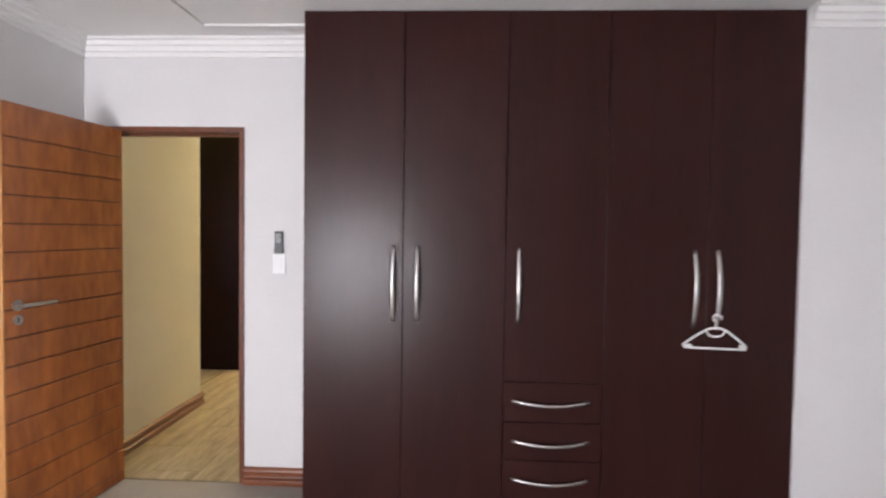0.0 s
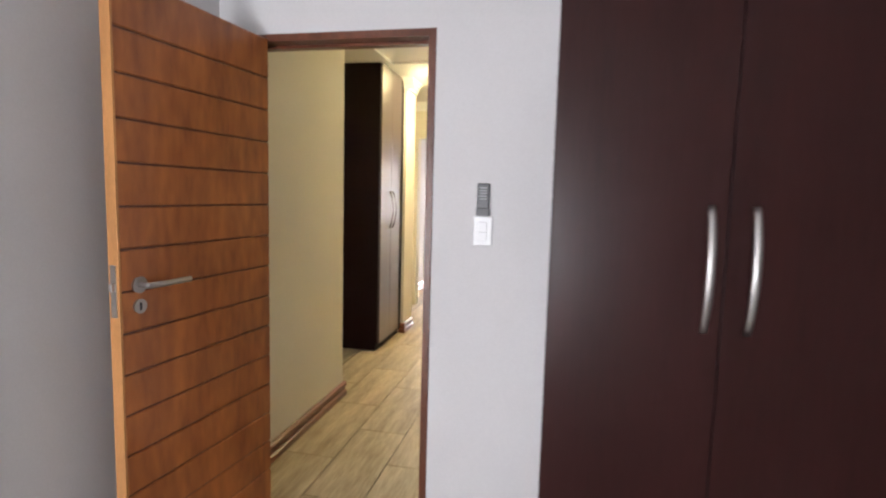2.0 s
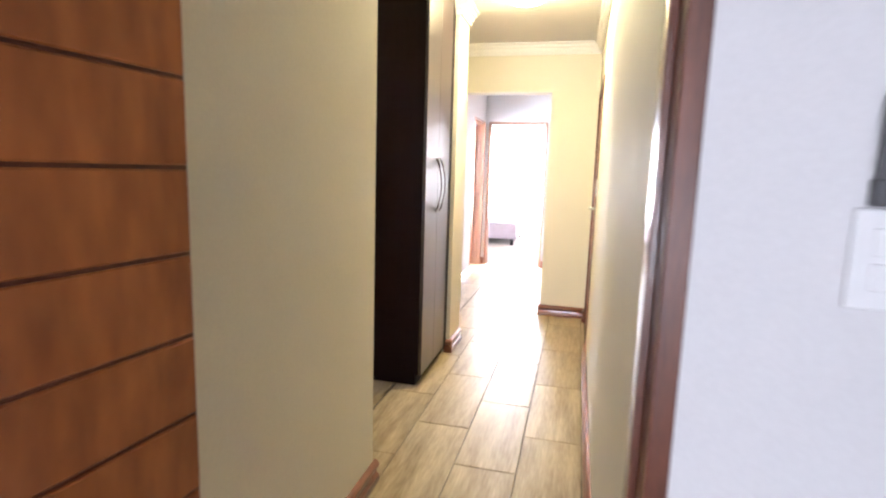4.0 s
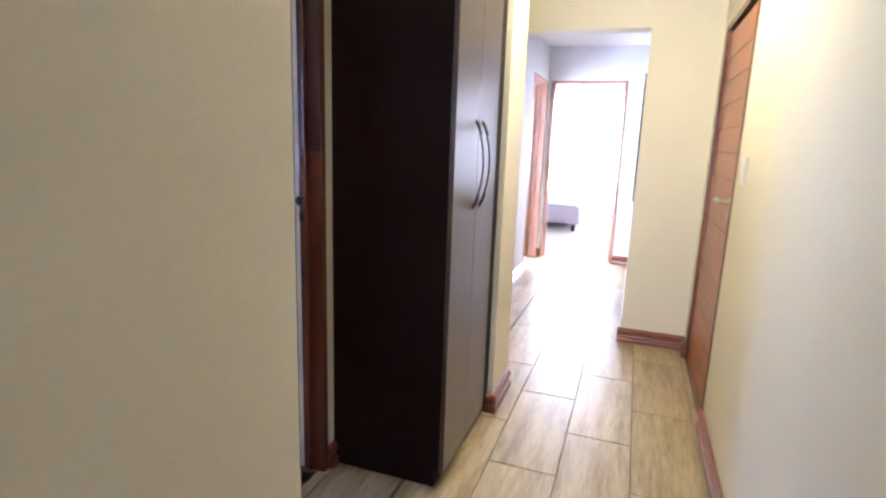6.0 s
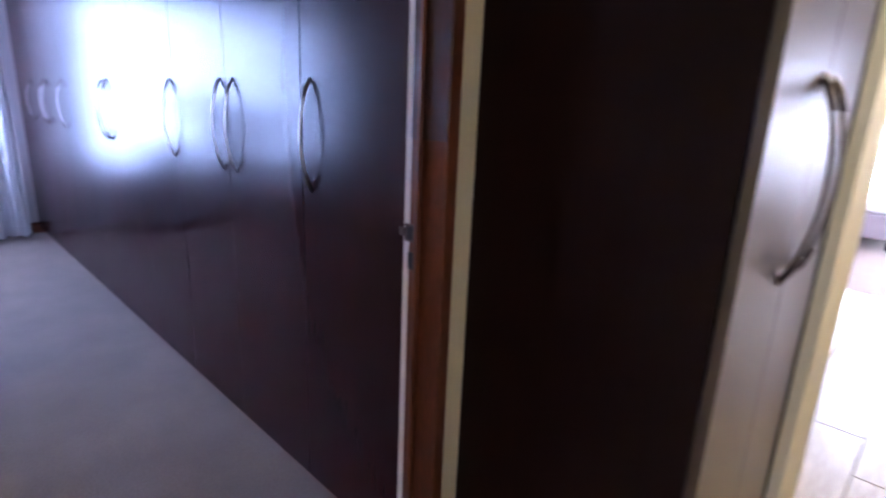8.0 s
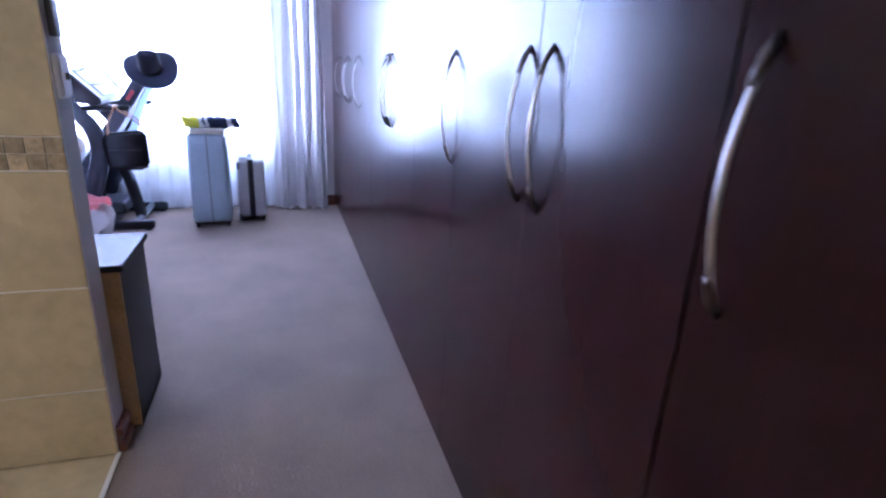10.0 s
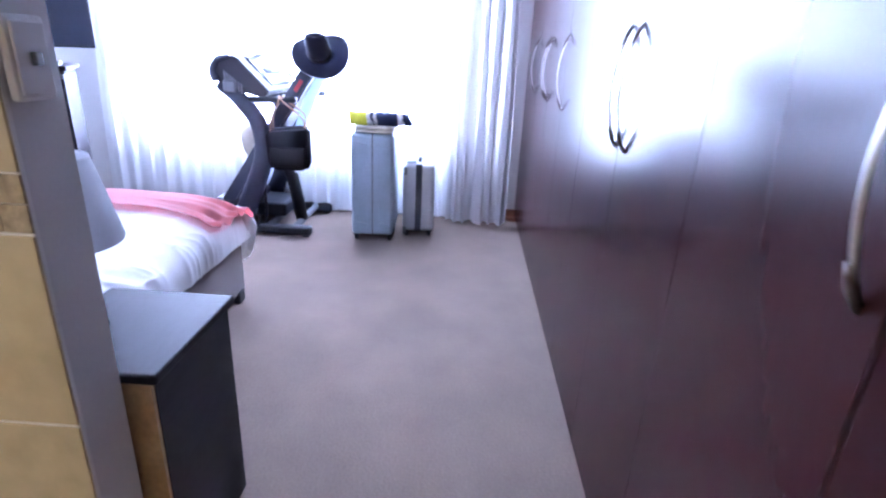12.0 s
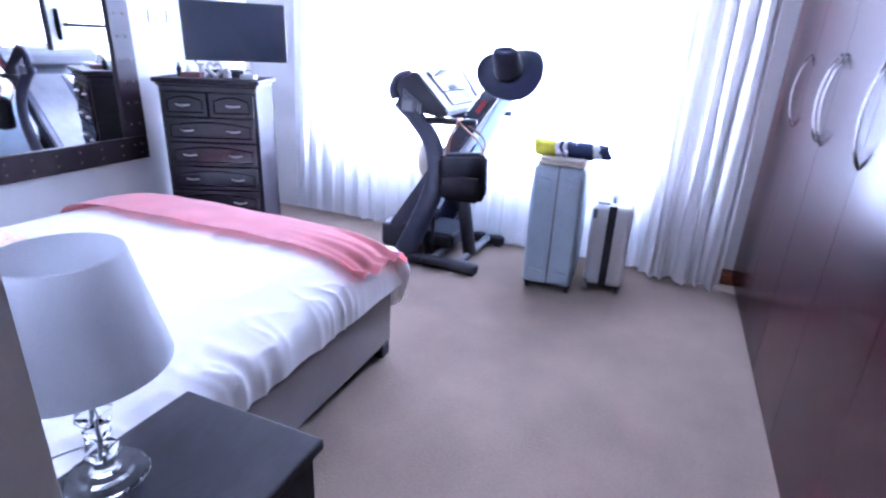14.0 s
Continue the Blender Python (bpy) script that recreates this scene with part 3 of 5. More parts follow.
finish("rim", bm, STEEL, cl, smooth=True)

sw2 = thing("light_switch", pose(HR, 5.93, 1.272, 0, 0, -90), "ivory plastic light switch on the passage wall", "switch")
boxes("plate", [((-0.038, -0.012, -0.058), (0.038, 0.0, 0.058))], WHITE_PLASTIC, sw2, 0.004)
boxes("rocker", [((-0.015, -0.0155, -0.02), (0.015, -0.010, 0.02))], WHITE_PLASTIC, sw2, 0.002)

# second passage behind the opening
wall("wall_second_right", (-1.20, 7.38, 0), (-1.05, 9.85, 2.6), PAINT, "white painted passage wall")
structure(boxes("wall_second_left", [((-2.40, 7.38, 0), (-2.28, 8.98, 2.6)), ((-2.40, 8.98, 2.06), (-2.28, 9.80, 2.6)), ((-2.40, 9.80, 0), (-2.28, 9.85, 2.6))], PAINT), "white painted passage wall with a doorway")
structure(boxes("wall_end_door", [((-4.6, 9.85, 0), (-2.236, 9.97, 2.6)), ((-2.236, 9.85, 2.07), (-1.399, 9.97, 2.6)), ((-1.399, 9.85, 0), (-0.4, 9.97, 2.6))], PAINT), "white painted wall with the end doorway")
structure(boxes("ceiling_second_passage", [((-2.55, 7.38, 2.44), (-1.0, 9.85, 2.6))], CEIL), "white passage ceiling")
door_frame("door_frame_end", pose(-2.236, 9.85, 0), 0.837, 2.07, 0.12, "varnished timber door frame paled by painted glare", GLARE_TIMBER)
door_frame("door_frame_side", pose(-2.28, 8.98, 0, 0, 0, 90), 0.82, 2.06, 0.12, "varnished timber door frame paled by painted glare", GLARE_TIMBER)
plank_door("door_side", pose(-2.40, 9.75, 0, 0, 0, 182), 0.72, 2.0, "open orange varnished timber door with horizontal grooves", 16, False)
skirting("baseboard_11", 9.85, -1, -2.28, -2.24, "x")
skirting("baseboard_12", 9.85, -1, -1.395, -1.20, "x")
skirting("baseboard_13", -1.20, -1, 7.38, 9.83, "y")
skirting("baseboard_14", -2.28, 1, 7.38, 8.97, "y")
# the window opening in this room is unseen, added for the fill light
structure(boxes("wall_side_room", [((-3.9, 8.4, 0), (-3.8, 8.7, 2.6)), ((-3.9, 9.5, 0), (-3.8, 9.85, 2.6)), ((-3.9, 8.7, 0), (-3.8, 9.5, 0.85)), ((-3.9, 8.7, 2.05), (-3.8, 9.5, 2.6)), ((-3.9, 8.3, 0), (-2.4, 8.4, 2.6)), ((-3.9, 8.3, 2.5), (-2.4, 9.85, 2.6)), ((-3.8, 8.4, -0.1), (-2.4, 9.85, -0.004))], PAINT), "white painted side room")
window_unit("added_window_side_room", pose(-3.86, 8.7, 0.85, 0, 0, 90), 0.8, 1.2, "white framed two-pane window")
pc = thing("picture_frame", pose(-1.20, 7.87, 1.41), "dark framed picture on the passage wall", "picture")
boxes("frame", [((-0.03, -0.4, 0.40), (0, 0.4, 0.44)), ((-0.03, -0.4, -0.44), (0, 0.4, -0.40)), ((-0.03, -0.4, -0.40), (0, -0.36, 0.40)), ((-0.03, 0.36, -0.40), (0, 0.4, 0.40))], BLACK_WOOD, pc, 0.004)
boxes("panel", [((-0.022, -0.36, -0.40), (-0.004, 0.36, 0.40))], SCREEN, pc)

# end bedroom
wall("wall_end_left", (-4.72, 9.85, 0), (-4.6, 14.3, 2.6), PAINT, "white painted plaster wall")
wall("wall_end_right", (-0.4, 9.85, 0), (-0.28, 14.3, 2.6), PAINT, "white painted plaster wall")
structure(boxes("wall_end_window", [((-4.72, 14.2, 0), (-3.1, 14.32, 2.6)), ((-0.7, 14.2, 0), (-0.28, 14.32, 2.6)), ((-3.1, 14.2, 0), (-0.7, 14.32, 0.4)), ((-3.1, 14.2, 2.2), (-0.7, 14.32, 2.6))], PAINT), "white wall with the large window opening")
window_unit("window_end", pose(-3.1, 14.24, 0.4), 2.4, 1.8, "white framed two-pane window")
structure(boxes("ceiling_end_bedroom", [((-4.6, 9.97, 2.5), (-0.4, 14.2, 2.6))], CEIL), "white ceiling")
structure(boxes("floor_end_bedroom", [((-4.6, 9.91, -0.1), (-0.4, 14.2, 0.0))], CARPET_B), "pale taupe carpet")
skirting("baseboard_15", 14.2, -1, -4.6, -0.4, "x")
b2 = thing("bed", pose(-2.0, 12.0, 0), "grey upholstered bed base with white bedding on dark feet", "bed")
boxes("base", [((-1.9, 0, 0.12), (0.0, 1.5, 0.40))], DARK_CLOTH, b2, 0.02)
boxes("mattress", [((-1.88, 0.02, 0.401), (-0.02, 1.48, 0.52))], LINEN, b2, 0.05, None, 4)
for fx, fy in ((-0.09, 0.07), (-1.83, 0.07), (-0.09, 1.42), (-1.83, 1.42)):
    boxes("foot", [((fx - 0.03, fy - 0.03, 0), (fx + 0.03, fy + 0.03, 0.121))], BLACK_WOOD, b2, 0.006)

# ---- main bedroom ----
structure(boxes("floor_main_bedroom", [((WIN_X, SOUTH, -0.1), (-4.51, 5.95, 0.0)), ((-4.51, 4.165, -0.1), (DW1 + 0.06, 5.95, 0.0))], CARPET_B), "taupe cut-pile carpet with worn patches")
structure(boxes("ceiling_main_bedroom", [((WIN_X - 0.1, SOUTH - 0.1, CEIL_Z), (DW1, 5.95, 2.62))], CEIL), "white ceiling")
wall("wall_behind_wardrobe", (WIN_X, 5.92, 0), (DW0, 6.04, 2.6), PAINT, "grey-white painted wall")
wall("wall_south", (WIN_X - 0.12, SOUTH - 0.12, 0), (-4.39, SOUTH, 2.6), PAINT, "grey-white painted wall behind the mirror")
structure(boxes("wall_window_main", [((WIN_X - 0.12, SOUTH, 0), (WIN_X, 2.05, 2.6)), ((WIN_X - 0.12, 4.83, 0), (WIN_X, 6.04, 2.6)), ((WIN_X - 0.12, 2.05, 0), (WIN_X, 4.83, 0.7)), ((WIN_X - 0.12, 2.05, 2.2), (WIN_X, 4.83, 2.6))], PAINT), "grey-white wall with the wide window opening")
window_unit("window_main", pose(WIN_X - 0.05, 2.05, 0.7, 0, 0, 90), 2.78, 1.5, "white framed two-pane window behind sheers")
wall("wall_headboard", (-4.512, SOUTH, 0), (-4.398, 4.163, 2.6), PAINT, "grey-white wall end between bedroom and bathroom")
skirting("baseboard_16", 4.163, 1, -4.514, -4.396, "x")
skirting("baseboard_17", WIN_X, 1, 4.9, 5.33, "y")
structure(boxes("wall_bath_back", [((-4.5, 1.9, 0), (-3.8, 2.02, 2.6)), ((-3.0, 1.9, 0), (DW1, 2.02, 2.6)), ((-3.8, 1.9, 0), (-3.0, 2.02, 1.2)), ((-3.8, 1.9, 2.0), (-3.0, 2.02, 2.6))], CREAM), "cream bathroom wall with a small window opening")
window_unit("window_bathroom", pose(-3.8, 1.87, 1.2), 0.8, 0.8, "small white framed two-pane window")
wall("wall_bath_side", (DW1 - 0.0, 2.02, 0), (DW0, 4.0, 2.6), CREAM, "cream bathroom wall")
structure(boxes("floor_bathroom", [((-4.53, 2.0, -0.1), (DW1 + 0.0, 4.163, -0.006))], BATH_TILE), "beige bathroom floor")
structure(boxes("trim_threshold", [((-4.39, 4.157, -0.01), (DW1, 4.173, 0.004))], TRIM), "thin pale metal threshold strip")
# white strip added as the window's glancing reflection on the frame's rebate
tagged(boxes("trim_door_edge_glare", [((DW1 - 0.026, 5.112, 0), (DW1 - 0.007, 5.138, 2.045))], TRIM), "white strip as window glare on the door frame edge", kind="structure")
plank_door("door_main", pose(DW1 - 0.012, 4.295, 0, 0, 0, 173.5), 0.80, 2.0, "open orange varnished timber door with horizontal grooves", 16)

# bathroom wall tiles on the wall end's far face
bt = tagged(new("wall_tiles"), "beige glazed wall tiles with a stone mosaic band", kind="structure")
bt.matrix_basis = pose(-4.398, 4.163, 0)
bm = bmesh.new()
add_box(bm, (0.002, -0.398, 0.002), (0.012, -0.002, 0.374), 0.0015, 1)
bmesh.ops.recalc_face_normals(bm, faces=bm.faces)
tile_data = bpy.data.meshes.new("tile")
bm.to_mesh(tile_data)
bm.free()
tile_data.materials.append(BATH_TILE)
boxes("grout", [((0.0, -2.1, 0), (0.008, 0, 2.5))], TRIM, bt)
for z in (0.0, 0.269, 0.647, 1.125, 1.503, 1.881):
    for j in range(5):
        o = new("tile", tile_data)
        o.parent = bt
        o.matrix_basis = Matrix.Translation((0, -0.4 * j, z)) @ Matrix.Diagonal((1, 1, 0.71 if z == 0 else 1, 1))
bm = bmesh.new()
add_box(bm, (0.002, -0.048, 0.001), (0.0125, -0.001, 0.048), 0.001, 1)
mosaic_data = bpy.data.meshes.new("mosaic_tile")
bm.to_mesh(mosaic_data)
bm.free()
mosaic_data.materials.append(MOSAIC)
for r in range(2):
    for j in range(14):
        o = new("mosaic_tile", mosaic_data)
        o.parent = bt
        o.matrix_basis = Matrix.Translation((0, -0.049 * j, 1.026 + 0.049 * r))

# isolator on the wall end
iso = thing("light_switch", pose(-4.440, 4.163, 1.293), "pale raised switch box on the wall end", "switch")
boxes("box", [((-0.040, 0, -0.062), (0.040, 0.016, 0.062))], WHITE_PLASTIC, iso, 0.006)
boxes("plate", [((-0.033, 0.016, -0.053), (0.033, 0.020, 0.053))], WHITE_PLASTIC, iso, 0.002)
boxes("toggle", [((-0.007, 0.019, -0.01), (0.007, 0.030, 0.01))], GREY_PLASTIC, iso, 0.002)
iso2 = thing("remote_control", pose(-4.436, 4.163, 1.40), "dark grey remote control in a wall holder", "remote")
boxes("body", [((-0.024, 0.002, 0), (0.024, 0.022, 0.13))], GREY_PLASTIC, iso2, 0.005)

# wardrobe run
FB = 5.283
wb = thing("wardrobe", pose(0, 0, 0), "long built-in dark mahogany wardrobe wall with bow handles", "wardrobe")
# black carcass stands in for the shade inside the door joints
boxes("carcass", [((WIN_X + 0.002, FB + 0.02, 0.06), (DW1 - 0.03, 5.918, 2.525)), ((WIN_X + 0.002, FB + 0.06, 0), (DW1 - 0.002, 5.918, 0.061))], BLACK_WOOD, wb)
xb = [-2.424, -3.09, -3.605, -4.11, -4.63, -5.165, -5.69, -6.21, -6.73, -7.25, WIN_X + 0.004]
hb = [-3.038, -3.542, -3.647, -4.15, -5.10, -5.195, -6.19, -6.70, -6.79, -7.33]
for i in range(10):
    d = boxes("door", [((xb[i + 1] + 0.0014, FB, 0.055), (xb[i] - (0.0030 if i in (1, 3) else 0.0014), FB + 0.018, 2.52))], WENGE_B, wb, 0.0012)
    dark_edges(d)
    footed_handle(d, pose(hb[i], FB, 1.098), 0.315)


def curtain(name, mat, y0, y1, x, z0, z1, folds, depth, seed, label, gather=0.0):
    """Hanging cloth with uneven folds along y."""
    rnd = random.Random(seed)
    n = folds * 10
    ph = [rnd.uniform(0, 6.28) for _ in range(5)]
    amp = [rnd.uniform(0.6, 1.3) for _ in range(folds + 2)]
    bm = bmesh.new()
    rows = 14
    grid = []
    for r in range(rows + 1):
        v = r / rows
        row = []
        for i in range(n + 1):
            u = i / n
            a = amp[int(u * folds)] * (1 - (u * folds) % 1) + amp[int(u * folds) + 1] * ((u * folds) % 1)
            w = math.sin(2 * math.pi * u * folds + ph[0] + 0.5 * math.sin(3 * v + ph[1] + 9 * u)) + 0.35 * math.sin(4.6 * math.pi * u * folds + ph[2] + 2 * v)
            spread = 1 + 0.05 * (1 - v)
            yy = (y0 + y1) / 2 + ((y0 + (y1 - y0) * u) - (y0 + y1) / 2) * spread + 0.012 * math.sin(5 * v + 14 * u + ph[3])
            row.append(bm.verts.new((x + depth * a * w * (0.75 + 0.25 * (1 - v)), yy, z0 + (z1 - z0) * v + 0.006 * math.sin(20 * u) * (1 - v))))
        grid.append(row)
    for a, b in zip(grid, grid[1:]):
        for i in range(n):
            bm.faces.new((a[i], a[i + 1], b[i + 1], b[i]))
    return tagged(finish(name, bm, mat, smooth=True), label, "curtain")


curtain("sheer_curtain", SHEER, 1.98, 4.82, WIN_X + 0.07, 0.03, 2.42, 24, 0.02, 3, "white sheer curtain glowing with daylight")
curtain("curtain", DRAPE, 4.725, 5.18, WIN_X + 0.165, 0.02, 2.44, 5, 0.042, 5, "pale grey-white heavy curtain drawn aside")
rod = thing("curtain_rail", pose(WIN_X + 0.09, 0, 2.45), "white curtain rail above the window", "curtain rail")
tube("rail", [(0, 1.9, 0), (0, 5.25, 0)], 0.014, TRIM, rod)
for by in (2.0, 3.6, 5.22):
    boxes("bracket", [((-0.09, by, -0.01), (0, by + 0.02, 0.01))], TRIM, rod)

# bed
def soft_slab(name, lo, hi, mat, parent, wrinkle, seed, bulge=0.04, cells=46):
    """A padded slab: rounded box with cushion crown and small creases."""
    lo, hi = Vector(lo), Vector(hi)
    size = hi - lo
    bm = bmesh.new()
    bmesh.ops.create_cube(bm, size=1.0)
    bmesh.ops.subdivide_edges(bm, edges=bm.edges[:], cuts=cells // 2, use_grid_fill=True)
    for v in bm.verts:
        p = v.co * 2
        r = max(abs(p.x), abs(p.y))
        edge = max(0, (r - 0.86) / 0.14)
        q = Vector((lo.x + size.x * (p.x + 1) / 2, lo.y + size.y * (p.y + 1) / 2, lo.z + size.z * (p.z + 1) / 2))
        if p.z > 0:
            q.z -= p.z * edge ** 2 * bulge
        n1 = noise.noise(Vector((q.x * 3.1 + seed, q.y * 3.1, q.z * 4)))
        n2 = noise.noise(Vector((q.x * 10 + seed, q.y * 7, q.z * 5 + 4)))
        n3 = 1 - abs(noise.noise(Vector((q.x * 7 + 5, q.y * 4 + seed, q.z * 3))))
        q += Vector((p.x * (abs(p.x) > 0.98), p.y * (abs(p.y) > 0.98), 0.8 * max(0, p.z))) * wrinkle * (0.9 * n1 + 0.5 * n2 + 0.5 * n3 ** 3)
        v.co = q
    bmesh.ops.smooth_vert(bm, verts=bm.verts[:], factor=0.4, use_axis_x=True, use_axis_y=True, use_axis_z=True)
    return finish(name, bm, mat, parent, smooth=True)


BX0, BX1, BY0, BY1 = -6.25, -4.56, 1.98, 3.685
bed = thing("bed", pose(0, 0, 0), "double bed with white duvet on a taupe base", "bed")
boxes("base", [((BX0 + 0.02, BY0, 0.05), (BX1, BY1, 0.315))], BEDBASE, bed, 0.015)
soft_slab("mattress", (BX0, BY0 - 0.01, 0.316), (BX1, BY1 + 0.01, 0.47), LINEN, bed, 0.006, 2, 0.02, 24)
DX0, DX1, DYC, DYH = BX0 - 0.05, BX1 + 0.01, (BY0 + BY1) / 2, (BY1 - BY0) / 2 + 0.035


def duvet_top(x, y):
    """Height of the quilt's crown: full in the middle, rolled down at the sides and the foot."""
    yn = min(1.0, abs((y - DYC) / DYH))
    xn = min(1.0, max(0.0, (DX1 - x) / (DX1 - DX0)))
    return 0.335 + 0.238 * (1 - yn ** 4) ** 0.25 * (1 - xn ** 16) ** 0.2


def quilt():
    """White duvet with pulled creases gathering towards its hanging hem."""
    bm = bmesh.new()
    nx, ny = 230, 170
    grid = []
    for j in range(ny + 1):
        q = -1 + 2 * j / ny
        yn = math.sin(q * math.pi / 2)
        row = []
        for i in range(nx + 1):
            x = DX1 + (DX0 - DX1) * math.sin(i / nx * math.pi / 2) ** 0.9
            y = DYC + DYH * yn
            z = duvet_top(x, y)
            side = max(0.0, (abs(yn) - 0.78) / 0.22) ** 1.3
            hem = max(0.0, (0.47 - z) / 0.13)
            p = Vector((x * 6.5 + 4.2 * y, y * 3.2 - 1.5 * x, 1.7))
            warp = 0.7 * noise.noise(Vector((x * 2.1, y * 2.6, 4.0)))
            fold = (1 - abs(noise.noise(p + Vector((warp, 2.0 * warp, 0))))) ** 4
            fold2 = (1 - abs(noise.noise(p * 2.1 + Vector((3.0 * warp, 5.0, 1.0))))) ** 5
            cross = (1 - abs(noise.noise(Vector((x * 2.2, y * 7.0 + 1.5 * x, 9.0))))) ** 5
            broad = noise.noise(Vector((x * 2.4, y * 2.4, 0.3)))
            side *= min(1.0, 0.15 + max(0.0, (x - DX0 - 0.40) / 0.12))
            z += 0.010 * broad + 0.007 * cross + (0.013 * fold + 0.013 * fold2 - 0.009) * side * (1 - 0.6 * hem)
            y += math.copysign(1, yn) * side * (0.015 * fold * (1 - 0.7 * min(1.0, hem)) + 0.015 * fold2 - 0.010) * min(1.0, hem + 0.3)
            row.append(bm.verts.new((x, y, max(z, 0.342))))
        grid.append(row)
    for a, b in zip(grid, grid[1:]):
        for i in range(nx):
            bm.faces.new((a[i], a[i + 1], b[i + 1], b[i]))
    return finish("duvet", bm, LINEN, bed, smooth=True)


quilt()
# loose corner of the quilt hanging at the foot
bm = bmesh.new()
rings = []
for k in range(15):
    v = k / 14
    ring = []
    for s2 in range(36):
        a = 2 * math.pi * s2 / 36
        rad = (0.125 * math.sin(min(1.0, 0.25 + v * 1.6) * math.pi / 2) - 0.088 * v) * (1 + 0.16 * v * math.sin(4 * a + 2 * v) + 0.08 * math.sin(7 * a + 5 * v))
        ring.append(bm.verts.new((BX0 - 0.005 - 0.035 * v + 0.85 * rad * math.cos(a), BY1 - 0.045 + 0.03 * v + rad * math.sin(a), 0.50 - 0.275 * v + 0.035 * v * math.sin(a + 0.8))))
    rings.append(ring)
for a, b in zip(rings, rings[1:]):
    for s2 in range(36):
        bm.faces.new((a[s2], a[(s2 + 1) % 36], b[(s2 + 1) % 36], b[s2]))
bm.faces.new(rings[0])
bm.faces.new(rings[-1][::-1])
finish("duvet_corner", bm, LINEN, bed, smooth=True)
for fx, fy in ((BX0 + 0.09, BY1 - 0.022), (BX1 - 0.1, BY1 - 0.07), (BX0 + 0.09, BY0 + 0.07), (BX1 - 0.1, BY0 + 0.07)):
    boxes("castor", [((fx - 0.035, fy - 0.03, 0), (fx + 0.035, fy + 0.03, 0.07))], BLACK_PLASTIC, bed, 0.008)


def throw(x0, x1):
    """A knitted throw lying over the quilt's foot, gathered where it ends at the hem."""
    bm = bmesh.new()
    nx, ny = 44, 90
    ya, yb = BY0 - 0.02, BY1 + 0.055
    grid = []
    for j in range(ny + 1):
        v = j / ny
        y = ya + (yb - ya) * (1 - (1 - v) ** 1.25)
        row = []
        for i in range(nx + 1):
            u = i / nx
            pull = max(0.0, (v - 0.62) / 0.38)
            x = x0 + (x1 - x0) * u + 0.012 * math.sin(7 * v) + 0.03 * pull ** 2 * (0.5 - u)
            pleat = 0.016 * math.sin(20 * u + 3 * v + 1.5 * math.sin(5 * u)) + 0.009 * math.sin(43 * u + 1 + 4 * v)
            z = duvet_top(max(x, DX0 + 0.012), min(y, BY1)) + 0.036 + 0.006 * noise.noise(Vector((x * 7, y * 5, 2))) + pleat * pull ** 1.6
            z -= 0.05 * max(0.0, (DX0 + 0.05 - x) / 0.05)
            row.append(bm.verts.new((x, y + 0.015 * pull * math.sin(13 * u), max(z, 0.40 + 0.06 * u))))
        grid.append(row)
    for a, b in zip(grid, grid[1:]):
        for i in range(nx):
            bm.faces.new((a[i], a[i + 1], b[i + 1], b[i]))
    bmesh.ops.solidify(bm, geom=bm.faces[:], thickness=-0.01)
    return tagged(finish("throw_blanket", bm, CORAL, smooth=True), "coral pink knitted throw across the foot of the bed", "blanket")


throw(DX0 + 0.005, DX0 + 0.42)
pl = new("pillow")
pl.matrix_basis = pose(-4.80, 2.95, 0.66, 0, -18, 0)
tagged(pl, "white pillow against the bed head", "pillow", "pillows")
soft_slab("cover", (-0.24, -0.32, -0.07), (0.24, 0.32, 0.09), LINEN, pl, 0.02, 11, 0.1, 24)
copy_thing(pl, pose(-4.80, 2.38, 0.66, 0, -18, 0))
cs = thing("cushion", pose(-5.20, 2.60, 0.67, 0, -35, 8), "pale pink patterned cushion on the bed", "cushion")
soft_slab("cover", (-0.17, -0.19, -0.05), (0.17, 0.19, 0.06), PINK, cs, 0.012, 5, 0.07, 20)

# bedside pedestal and lamp
pd = thing("bedside_table", pose(-4.73, 4.05, 0), "black wooden bedside table beside the bed", "bedside table")
boxes("body", [((-0.18, -0.163, 0.0), (0.187, 0.163, 0.638))], BLACK_WOOD, pd, 0.003)
boxes("top", [((-0.2, -0.177, 0.639), (0.2, 0.177, 0.665))], BLACK_WOOD, pd, 0.007, None, 3)
tagged(boxes("back_board", [((0.1875, -0.16, 0.01), (0.198, 0.1625, 0.638))], RAW_BOARD, pd), "raw tan back board")
tagged(boxes("drawer_front", [((-0.193, -0.15, 0.40), (-0.181, 0.15, 0.60)), ((-0.193, -0.15, 0.05), (-0.181, 0.15, 0.38))], BLACK_WOOD, pd, 0.003), "black drawer fronts")

lp = thing("table_lamp", pose(-4.685, 3.952, 0.665), "table lamp with crystal stem and white drum shade", "lamp")
bm = bmesh.new()
add_lathe(bm, [(0.0, 0.001), (0.062, 0.001), (0.068, 0.007), (0.064, 0.013), (0.046, 0.017), (0.040, 0.022), (0.026, 0.024), (0.018, 0.034), (0.0, 0.034)], 14)
finish("foot", bm, CRYSTAL, lp)
bm = bmesh.new()
for i, (r, z) in enumerate(((0.028, 0.062), (0.022, 0.098), (0.030, 0.134), (0.022, 0.170), (0.026, 0.206))):
    bmesh.ops.create_icosphere(bm, subdivisions=1, radius=r * 1.08, matrix=Matrix.Translation((0, 0, z)) @ Matrix.Rotation(0.6 * i, 4, "Z") @ Matrix.Diagonal((1, 1, 0.7, 1)))
finish("bead", bm, CRYSTAL, lp)
tube("rod", [(0, 0, 0.03), (0, 0, 0.27)], 0.0035, STEEL, lp, 8)
